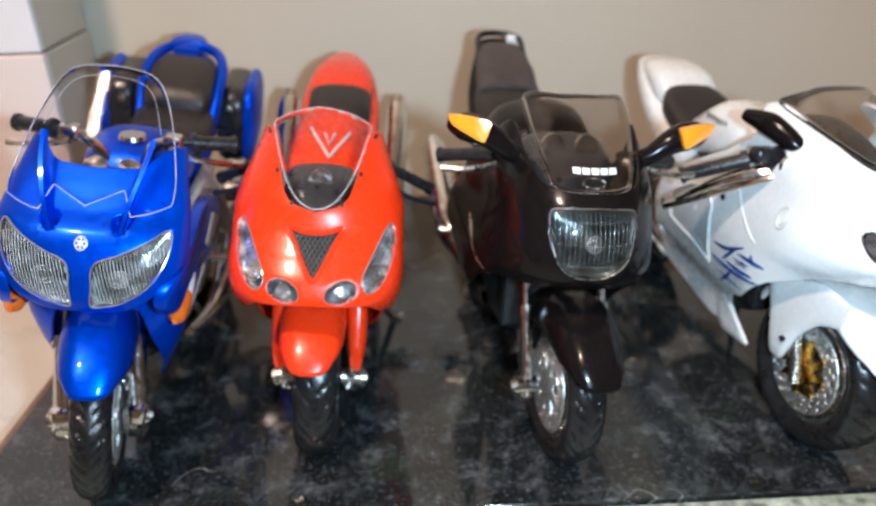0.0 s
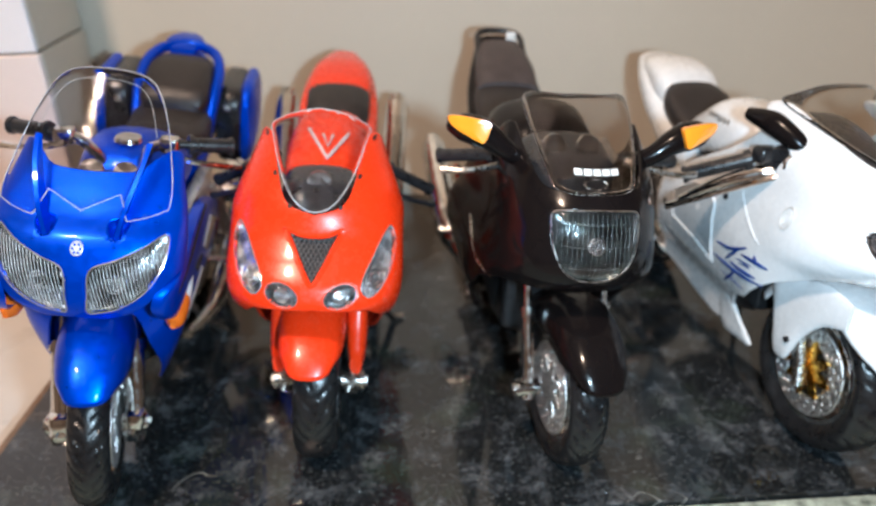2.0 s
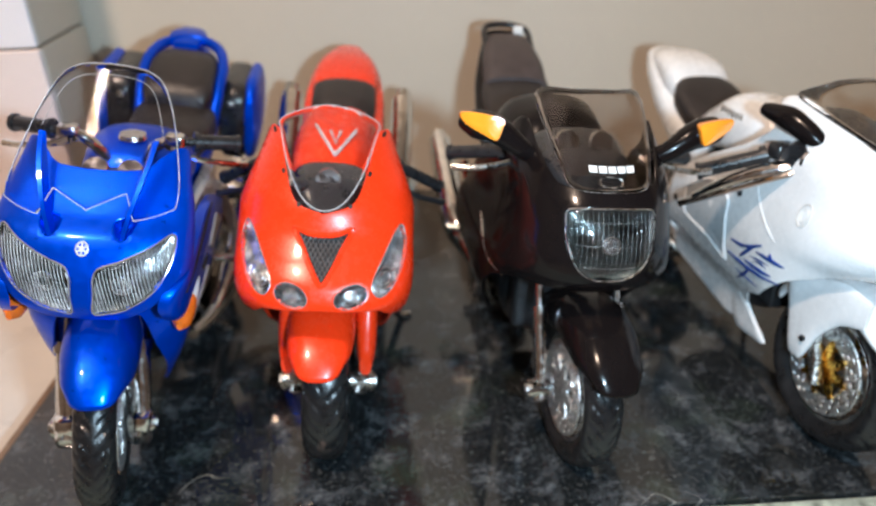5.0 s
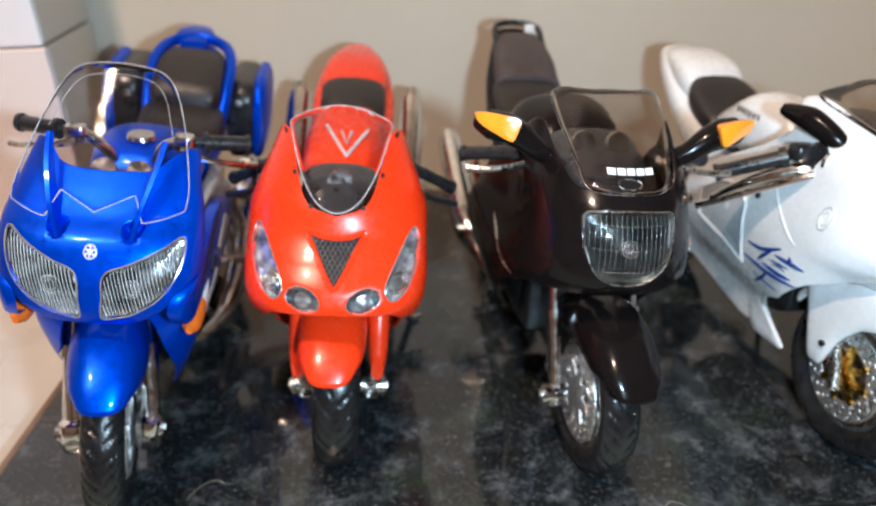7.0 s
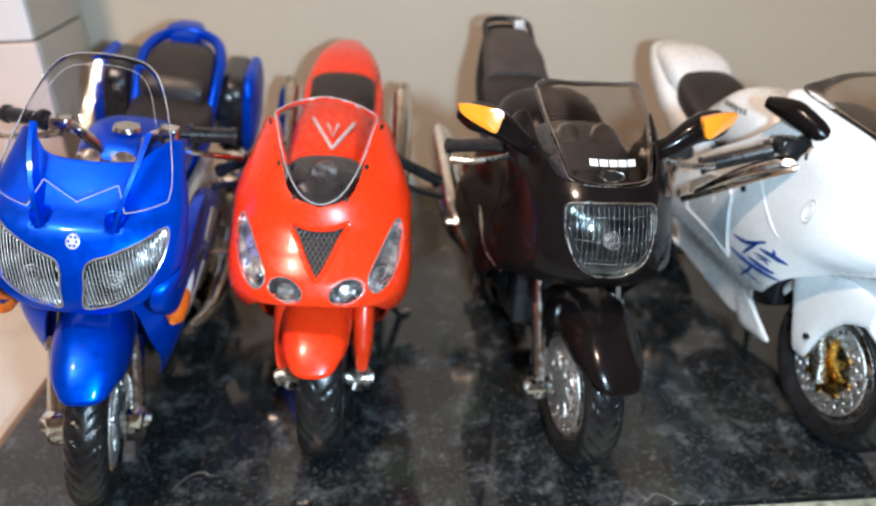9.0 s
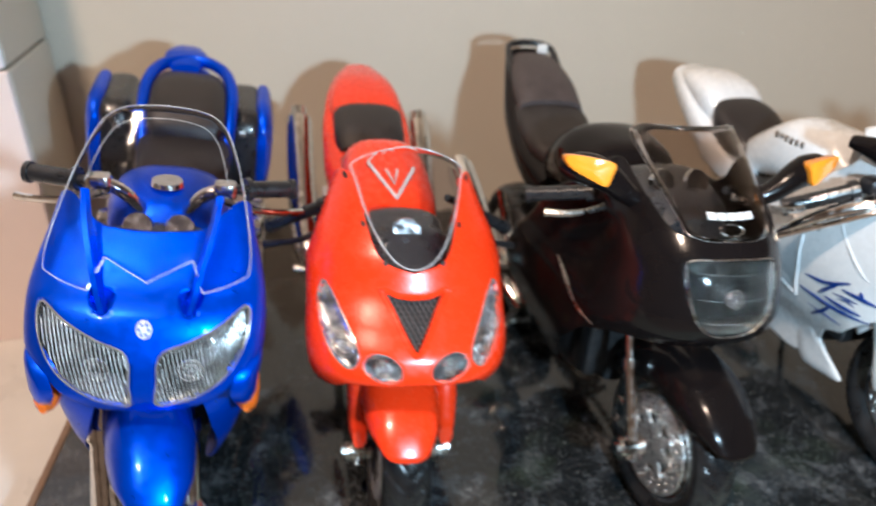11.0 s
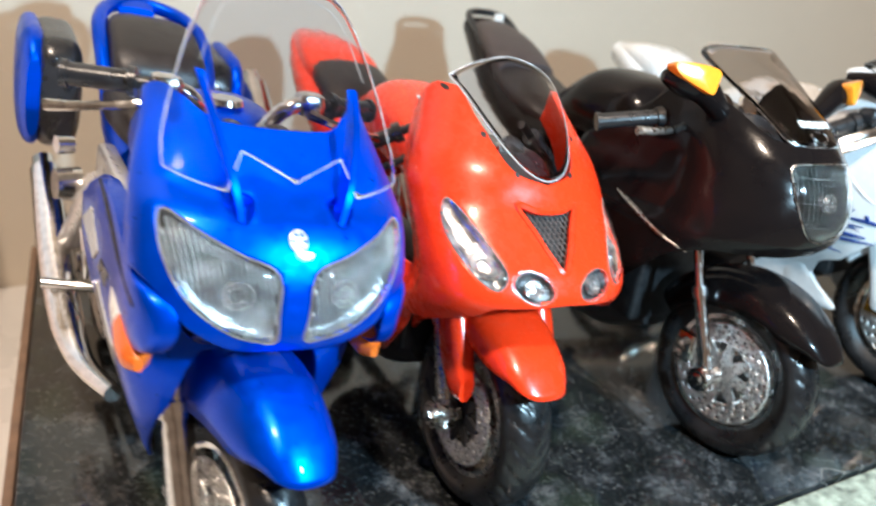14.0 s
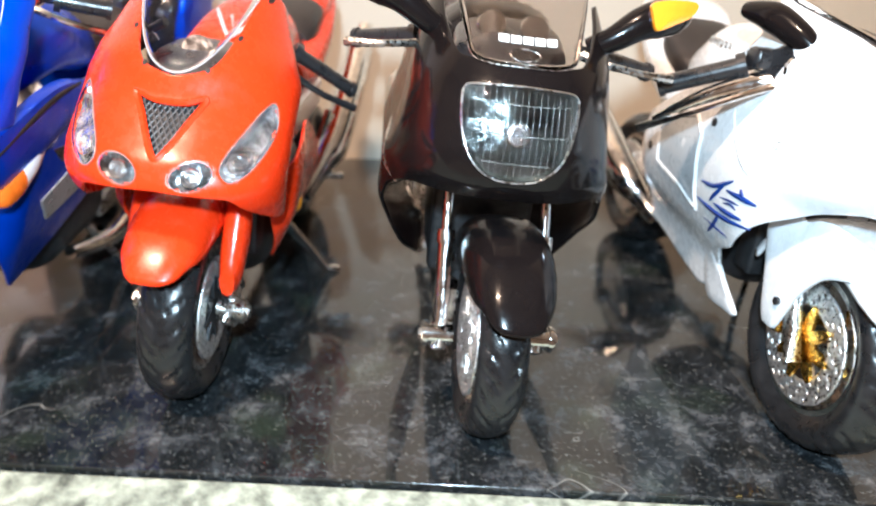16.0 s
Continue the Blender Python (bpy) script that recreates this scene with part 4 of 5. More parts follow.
        part("case_latch", rbox(3.0, 1.4, 2.4, (side * 20.5 - 2.5, 117.2, 86), 0.3), STEEL, c)
        part("exhaust", join(tube([(side * 15, 52, 22), (side * 20, 74, 20), (side * 23, 96, 30), (side * 25, 132, 52)], [2.2, 2.8, 4.2, 4.6, 4.2], 18, 20), tube([(side * 25, 131, 51.4), (side * 25.3, 136, 54)], 3.2, 16)), CHROME, root, "chrome exhaust silencer")
        part("footrest", join(tube([(side * 13, 88, 33), (side * 28, 92, 33)], 1.5, 10), rbox(3, 9, 8, (side * 17, 93, 39), 0.3), tube([(side * 17, 93, 42), (side * 19, 100, 58)], 1.6, 8)), CHROME, root, "chromed footrest bracket")
        part("foot_guard", join(tube([(side * 20, 96, 60), (side * 26, 95, 60)], [4.6, 5.0, 4.0], 18), tube([(side * 22, 98, 70), (side * 26, 97, 70)], 2.4, 14)), CHROME, root, "bright metal mount under the case")
        part("frame_spar", join(rbox(4.5, 46, 11, (side * 15, 68, 68), 0.3), tube([(side * 17, 86, 64), (side * 20, 106, 40)], 3.4, 10)), SILVER, root, "silver frame spar")
    part("engine", join(hull([(30, 40, 10, 14, 16), (50, 36, 15, 16, 20), (76, 36, 15, 16, 18), (88, 40, 9, 10, 10)]), rbox(26, 10, 26, (0, 34, 42), 0.15)), ENGINE, root, "dark engine block")
    # front wheel and fork
    st = BLUE_STEER
    wheel(root, "front_wheel", 0, 24.0, 5.5, 16, st, CHROME, DISC, None, 30, 6, label="chromed front wheel", u0=-0.5)
    for side in (-1, 1):
        fork(root, side * 9.8, st, 0, 72, 25, CHROME, 2.9, out=side, u0=-0.5)
        caliper(root, side * 7.8, st, 0, CHROME, u0=-0.5)
    fender(root, 29.5, 33, 150, 9.6, 14, st, 2, BLUE, 0.86, z=32, label="metallic blue front mudguard")
    part("lower_yoke", moved(rbox(30, 6, 4, (0, 18, 62), 0.3), turn_z(st)), CHROME, root, "chromed lower fork yoke")
    rear_end(root, 122)
    part("side_stand", tube([(12, 72, 22), (19, 78, 10), (26, 84, 1.6), (29, 85, 1.0)], [1.3, 1.1, 1.1, 1.4], 10), STEEL, root)
    return root


# ---- orange-red sports motorcycle ----
def build_red():
    root = thing("toy_motorcycle", "orange-red toy sports motorcycle with a small clear screen", "toy motorcycle", pose(*RED_AT), "toy motorcycles on the counter")
    sh = Shell([(46, -4, 21.4, 14, 0.85, 20, 19), (52, -12, 22.4, 15, 0.85, 14, 20), (56, -16, 23.2, 16, 0.85, 10, 20.5), (60, -20.4, 23.8, 17, 0.85, 6, 21), (64, -22.4, 24.2, 18, 0.86, 5, 21.5), (68, -21, 24.4, 18, 0.88, 6, 22), (74, -15.6, 24.2, 18, 0.9, 11, 22),
                (80, -10, 24.2, 18, 0.95, 16, 21.6), (86, -6.6, 22.4, 17, 1, 19, 20.4), (92, -0.6, 19.6, 16, 1, 23, 18), (99, 7.4, 16.6, 14, 1, 28, 15.6), (107.5, 17.6, 12.8, 12, 1, 34, 12.6)])
    eye = [(13.4, 67.8), (13.4, 70.2), (16.2, 74.8), (19.2, 79.0), (20.8, 79.6), (21.9, 75.6), (21.0, 71.4), (18.4, 67.8), (15.4, 66.2)]
    pod = ellipse(7.7, 67.0, 4.3, 2.7, 14)
    gr = [(-7.7, 80.8), (-3.6, 79.9), (0, 79.7), (3.6, 79.9), (7.7, 80.8), (5.2, 76.6), (2.5, 72.2), (0, 69.6), (-2.5, 72.2), (-5.2, 76.6)]
    body = cowl(sh, curve([0, 0.27, 0.33, 0.42, 0.55, 0.7, 1], [63.8, 62.6, 60.4, 57.0, 53.6, 51.6, 51]), curve([0, 0.14, 0.3, 0.42, 0.55, 0.7, 1], [84.6, 86.4, 94.4, 100, 100, 98, 92]),
                [eye, pod, gr])
    part("front_cowl", body, RED, root, "orange-red front fairing", 0.9)
    low = Shell([(26, 16, 14, 10, 0.85, 58, 14), (38, 7, 19.5, 12, 0.85, 64, 18.5), (48, 3, 22.8, 13, 0.85, 62, 20.5), (58, 3, 23.4, 14, 0.85, 58, 20.5), (70, 3, 21.8, 14, 0.85, 50, 19)])
    part("side_fairing", cowl(low, curve([0, 0.33, 0.42, 0.52, 0.62, 0.7, 0.85, 1], [58, 57, 46, 39, 33, 29, 28, 36]), curve([0, 0.33, 0.42, 0.52, 0.62, 0.7, 0.85, 1], [58.5, 58, 60, 61, 62, 63, 66, 52])), RED, root, "orange-red lower side fairing", 0.9)
    part("intake_rim", rim_on(sh, gr, 0.85, 0.0), RED, root, "rounded orange-red lip of the intake")
    # shallow bowl; near-black paints the shade of a deeper intake
    part("intake_hollow", patch(sh, gr, [(0.99, -1.0), (0.9, -2.2), (0.6, -2.2), (0.3, -2.2)]), NEARBLACK, root, "hollow of the triangular intake, its shade put into the colour")
    part("intake_mesh", join(flutes(sh, gr, 1.35, 0.17, 0.75, -1.0, 0.97), flutes(sh, gr, 1.35, 0.17, -0.75, -0.9, 0.97)), WIRE, root, "grey wire mesh in a triangular intake")
    for loop in (eye, flip(eye)):
        lamp_unit(root, "headlight", sh, loop, BULB, 1.3, (math.copysign(17.0, loop[0][0]), 70.2), "narrow slanted clear headlight", cup=2.5, rim=0.2)
    for loop in (pod, flip(pod)):
        lamp_unit(root, "lower_headlight", sh, loop, RIBS, 0.9, None, "small oval clear headlight", cup=1.9, rim=0.16)
    ws = [(0, 85.2), (4.2, 86.4), (7.6, 89.4), (10.4, 93.8), (12.8, 99.4), (13.4, 101.4), (9.6, 104), (4.6, 105.8), (0, 106.5)]
    windscreen(root, sh, ws + [(-a, b) for a, b in reversed(ws[1:-1])], CLEAR, 0.8, "small clear pointed windscreen", 0.2)
    for u, z in ((6.8, 86.2), (11.5, 92.2), (15.0, 99.2)):
        for side in (-1, 1):
            screw(root, sh, side * u, z, NEARBLACK)
    part("cockpit", hull([(-4, 79.5, 6.5, 4.2, 6), (2, 81, 9, 4.4, 6), (10, 83, 11, 5, 8), (20, 83, 11, 5, 8), (28, 82, 7, 3, 6)]), BLACKPLASTIC, root, "dark instrument panel")
    part("dial", moved(lathe([(-0.5, 0.1), (-0.5, 3.4), (0.5, 3.7), (0.5, 0.1)], 24), Matrix.Translation((0, 8, 87.6)) @ Matrix.Rotation(radians(60), 4, "X") @ Matrix.Rotation(radians(90), 4, "Y")), CHROME, root, "chrome-ringed dial")
    part("fuel_tank", hull([(24, 75, 9, 5, 8), (30, 77, 12, 7.4, 8), (36, 79, 13.2, 8.6, 9), (48, 80, 13.6, 10.8, 9), (60, 81, 12.8, 11.4, 9), (72, 78, 11.5, 9, 8), (84, 74, 9, 4, 6)]), RED, root, "orange-red fuel tank")
    crest = [(-6.2, 45, 91.0), (0.6, 31, 86.4), (6.8, 43, 90.6)]
    part("tank_badge", join(tube(crest[:2], 0.55, 6), tube(crest[1:], 0.55, 6), tube([(-1.4, 42, 90.4), (0.5, 36, 88.4), (1.8, 42, 90.4)], 0.45, 6)), BADGE, root, "pale V-shaped tank emblem")
    part("rider_seat", hull([(76, 70, 9, 4, 5), (86, 72, 13, 5, 5), (98, 74, 13, 5, 5)]), VINYL, root, "black rider seat")
    part("seat_backrest", hull([(90, 76, 10.4, 4, 6), (98, 80, 12.4, 5, 7), (108, 83.5, 12.4, 4.6, 7), (114, 85, 8, 3, 6)]), VINYL, root, "black padded seat stop")
    part("tail", join(hull([(74, 68, 13, 6, 8), (92, 71, 16, 7, 10), (108, 77, 16, 6, 10), (124, 83, 14.4, 5.5, 8), (138, 87, 11, 4.5, 6), (150, 88.5, 6.5, 3, 4)]), hull([(106, 82, 12, 4.6, 7), (116, 85, 13.2, 5.2, 8), (130, 88, 11.4, 4.6, 6), (149, 89.5, 6, 2.6, 4)])), RED, root, "orange-red humped tail cowl")
    part("tail_lamp", hull([(144, 82, 5, 2.5, 2.5), (151, 84, 6, 2.5, 2.5)], 14), AMBER, root)
    for side in (-1, 1):
        grip(root, (side * 13, 24, 90), (side * 33, 33, 77), 1.8, [(side * 14, 20, 87), (side * 19, 19, 83), (side * 26, 22, 78), (side * 31, 26, 75), (side * 35, 29, 73)], BLACKPLASTIC)
        part("exhaust", join(tube([(side * 15, 74, 28), (side * 19, 84, 36), (side * 22, 98, 45), (side * 24, 136, 72)], [2.4, 3.2, 5.2, 5.6, 5.0], 18, 20), tube([(side * 24, 135, 71.3), (side * 24.2, 140, 75)], 3.4, 16)), CHROME, root, "chrome exhaust silencer")
        part("footrest", join(tube([(side * 12, 84, 32), (side * 26, 88, 32)], 1.4, 10), rbox(3, 10, 8, (side * 16, 90, 38), 0.3), tube([(side * 16, 90, 40), (side * 18, 98, 52)], 1.5, 8)), CHROME, root, "chromed footrest bracket")
        part("frame_spar", rbox(4, 44, 9, (side * 15, 64, 62), 0.3), SILVER, root, "silver frame spar")
        part("side_signal", moved(hull([(20, 46, 0.5, 1.5, 1.5), (24, 46, 1.4, 2.4, 2.4), (29, 46, 0.5, 1.5, 1.5)], 12, 0.8), Matrix.Translation((side * 22, 0, 0))), AMBER, root, "small amber side light")
    part("engine", join(hull([(22, 40, 10, 12, 16), (44, 34, 13.5, 16, 20), (72, 34, 13.5, 16, 18), (84, 38, 9, 10, 10)]), rbox(24, 8, 26, (0, 26, 42), 0.15)), ENGINE, root, "dark engine block")
    st = RED_STEER
    wheel(root, "front_wheel", 0, 24.0, 6.4, 16, st, STEEL, DISC, ENGINE, 24, 6, label="steel front wheel", u0=0.8)
    for side in (-1, 1):
        fork(root, side * 10.0, st, 0, 66, 23, STEEL, 1.9, out=side, u0=0.8)
        caliper(root, side * 8.2, st, 0, ENGINE, u0=0.8)
        part("fork_guard", moved(hull([(-2, 37, 1.8, 2.4, 4), (3, 42, 3.0, 7, 9), (8, 48, 3.2, 9, 10), (13, 54, 2.4, 6, 6)], 14, 0.8), turn_z(st) @ Matrix.Translation((0.8 + side * 11.4, -7, 0))), RED, root, "orange-red fork guard")
    fender(root, 31.5, 36, 150, 9.5, 9, st, 0, RED, 0.88, label="orange-red front mudguard", u0=-0.8)
    rear_end(root, 124)
    part("side_stand", tube([(11, 54, 28), (18, 62, 16), (25, 68, 4.4), (29, 70, 3.2)], [1.8, 1.6, 1.5, 1.9], 12), CHROME, root, "extended steel side stand")
    return root

# ---- black sports-touring motorcycle ----
def build_black():
    root = thing("toy_motorcycle", "gloss black toy sports-touring motorcycle with amber-lensed mirrors", "toy motorcycle", pose(*BLACK_AT), "toy motorcycles on the counter")
    sh = Shell([(20, 24, 13, 12, 0.85, 78, 13), (32, 14, 20, 18, 0.85, 74, 20), (43, 6, 25, 24, 0.85, 70, 25), (52, -2, 27.5, 28, 0.85, 66, 28), (62, -8, 27, 32, 0.85, 60, 28.5), (67, -12.5, 25, 32, 0.85, 56, 27.5), (73, -14, 23.5, 32, 0.85, 52, 26), (79, -12.5, 22.5, 31, 0.85, 50, 24.5), (85, -9.5, 22, 29, 0.88, 52, 24),
                (90, -5, 21.5, 27, 0.92, 48, 22), (95, 1, 20.2, 25, 0.95, 46, 20), (100, 8, 18.6, 22, 1, 44, 18), (106, 17, 16.4, 19, 1, 44, 16), (112, 27, 14, 16, 1, 44, 14)])
    eye = [(0, 68.2), (5, 69.0), (9.0, 72.4), (11.1, 77.6), (11.7, 83.0), (11.2, 85.0), (9.4, 85.8), (5, 86.2), (0, 86.4)]
    eye = eye + [(-a, b) for a, b in reversed(eye[1:-1])]
    body = cowl(sh, curve([0, 0.3, 0.5, 0.6, 0.7, 0.8, 1], [62.8, 62.2, 57, 46, 32, 23, 21]), curve([0, 0.25, 0.4, 0.55, 0.7, 1], [89.5, 90, 95, 100, 97, 78]), [eye])
    part("front_cowl", body, BLACK, root, "gloss black front fairing", 0.9)
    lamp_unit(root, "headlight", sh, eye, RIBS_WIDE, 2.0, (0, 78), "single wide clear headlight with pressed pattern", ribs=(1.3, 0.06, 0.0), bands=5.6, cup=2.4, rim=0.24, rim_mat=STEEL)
    ws = [(0, 89.4), (7, 89.4), (10.4, 90.2), (11.6, 93), (13.0, 97), (14.4, 101.6), (14.6, 105.4), (11.5, 107.6), (5, 108.2), (0, 108.4)]
    windscreen(root, sh, ws + [(-a, b) for a, b in reversed(ws[1:-1])], SMOKE_DARK, 0.8, "dark smoked windscreen", 0.12, edge_mat=STEEL)
    # brand mark drawn as plain white blocks on the screen foot
    for i in range(5):
        u = -4.4 + i * 2.4
        part("mark_block", patch(sh, crisp([(u - 1.0, 92.9), (u + 1.0, 92.9), (u + 1.0, 94.1), (u - 1.0, 94.1)]), [(1, 1.15), (1, 1.35), (0.6, 1.35)], 24), WHITEPLASTIC, root)
    part("dash_mark", rim_on(sh, ellipse(0, 91.4, 3.0, 1.0), 0.2, 0.5), STEEL, root)
    for side in (-1, 1):
        # mirror pods on stalks growing out of the cowl
        pod = [(side * 16, 13, 92), (side * 21, 12, 95), (side * 26, 12.5, 98.5), (side * 30, 13.5, 100), (side * 34, 14.5, 100.6), (side * 37.5, 16, 100.6)]
        m = part("mirror", tube(pod, [2.4, 2.8, 3.6, 4.2, 3.8, 1.2], 16, 22), BLACK, root, "gloss black mirror pod")
        am = smooth_loop([(side * 28.2, 8.2, 98.4), (side * 27.2, 8.6, 101), (side * 26.8, 9.2, 103.6), (side * 31, 10.2, 104.6), (side * 36.6, 12.6, 104.6), (side * 38.2, 13.2, 103.6), (side * 36.8, 12.0, 101.4), (side * 32.5, 9.8, 99.4), (side * 29.4, 8.4, 98.2)], 40)
        cc = am.mean(0)
        rings = [[tuple(q) for q in am], [tuple(cc + (q - cc) * 0.96 + (0, -0.9, 0.2)) for q in am], [tuple(cc + (q - cc) * 0.6 + (0, -1.3, 0.3)) for q in am], [tuple(cc + (q - cc) * 0.1 + (0, -1.4, 0.3)) for q in am]]
        back = [tuple(cc + (q - cc) * 0.9 + (0, 2.5, -0.4)) for q in am]
        part("turn_signal", loft([back] + rings), AMBER, m, "amber turn signal lens")
        grip(root, (side * 16, 24, 90), (side * 36, 34, 85), 2.0, [(side * 17, 22, 89), (side * 22, 19, 88), (side * 28, 17, 87.5), (side * 33, 17, 87), (side * 38, 19, 86.5)], STEEL)
    part("cockpit", hull([(10, 84, 9, 4, 8), (20, 87, 13, 5, 10), (32, 89, 13, 5, 10), (40, 88, 9, 3, 8)]), BLACKPLASTIC, root, "dark instrument panel")
    for side in (-1, 1):
        part("dial", moved(lathe([(-0.5, 0.1), (-0.5, 3.2), (0.6, 3.6), (0.6, 0.1)], 24), Matrix.Translation((side * 5, 22, 93.4)) @ Matrix.Rotation(radians(60), 4, "X") @ Matrix.Rotation(radians(90), 4, "Y")), CHROME, root, "chrome-ringed dial")
    part("fuel_tank", hull([(40, 78, 10, 8, 8), (50, 81, 16, 13, 10), (64, 82, 17, 13, 10), (80, 77, 14, 9, 9), (90, 73, 9, 4, 6)]), BLACK, root, "gloss black fuel tank")
    part("rider_seat", hull([(88, 72, 9, 4, 6), (98, 75, 13.5, 5, 7), (110, 79, 14, 5, 8), (118, 82, 13, 5, 8)]), VINYL, root, "black-brown rider seat")
    part("passenger_seat", hull([(114, 83, 12.4, 4, 8), (122, 87.5, 12.4, 4.4, 8), (132, 92, 10.8, 4, 7), (141, 95, 8.4, 3, 5)]), GREYVINYL, root, "grey-brown passenger seat")
    part("tail", hull([(82, 65, 14, 6, 9), (100, 71, 16.5, 5, 10), (120, 80, 15.4, 5, 11), (136, 89, 12, 5, 8), (148, 94.5, 8.6, 3.5, 4.5)]), BLACK, root, "gloss black tail section")
    part("grab_rail", tube([(-10.4, 125, 86), (-9.6, 137, 94), (-8.4, 146, 99), (0, 149, 100), (8.4, 146, 99), (9.6, 137, 94), (10.4, 125, 86)], 1.3, 10, 40), BLACKPLASTIC, root, "black grab rail")
    # small pale block drawn for a white spot on the tail
    part("tail_plate", rbox(4.2, 1.0, 4.6, (5.6, 145.5, 98), 0.3), WHITEPLASTIC, root, "small pale block marking a white spot on the tail")
    for side in (-1, 1):
        part("exhaust", join(tube([(side * 15, 78, 20), (side * 19, 88, 26), (side * 23, 98, 34), (side * 26, 134, 52)], [2.4, 3.2, 5.2, 5.8, 5.2], 18, 20), tube([(side * 26, 133, 51.6), (side * 26.2, 138, 54)], 3.4, 16)), CHROME, root, "chrome exhaust silencer")
        part("footrest", join(tube([(side * 13, 84, 34), (side * 27, 88, 34)], 1.5, 10), rbox(3, 10, 9, (side * 18, 92, 40), 0.3), tube([(side * 18, 92, 42), (side * 20, 102, 56)], 1.6, 8)), CHROME, root, "chromed footrest bracket")
        part("side_trim", tube([sh.side(v, z, side, 0.2) for v, z in ((32, 67), (22, 64), (13, 61), (6, 59))], [0.3, 0.8, 0.7, 0.3], 8, 12), STEEL, root, "thin grey trim line on the fairing")
    part("engine", join(hull([(28, 40, 10, 14, 16), (48, 36, 14, 16, 20), (76, 36, 14, 16, 18), (88, 40, 9, 10, 10)]), rbox(26, 10, 30, (0, 32, 42), 0.15)), ENGINE, root, "dark engine block")
    st = BLACK_STEER
    wheel(root, "front_wheel", 0, 24.0, 5.6, 16.2, st, CHROME, DISC, DISC, 26, 6, disc_r=14.4, label="chromed front wheel", u0=2.5)
    for side in (-1, 1):
        fork(root, side * 12, st, 0, 68, 23, CHROME, 1.75, out=side, u0=2.5)
        for h in (66, 62, 57):
            part("fork_clamp", tube([(2.5 + side * 12, (h - 24) * 0.42, h), (2.5 + side * 15.6, (h - 24) * 0.42 - 0.6, h)], [1.6, 1.9, 1.2], 12), CHROME, root)
        caliper(root, side * 9.4, st, 0, CHROME, u0=2.5)
    fender(root, 29.4, 31, 150, 10, 10, st, 0, BLACK, 0.84, label="gloss black front mudguard", u0=3.5)
    rear_end(root, 124)
    part("centre_stand", join(tube([(-10, 88, 20), (-13, 94, 1.6)], 1.5, 10), tube([(10, 88, 20), (13, 94, 1.6)], 1.5, 10), tube([(-13, 94, 4), (13, 94, 4)], 1.2, 8)), STEEL, root)
    return root


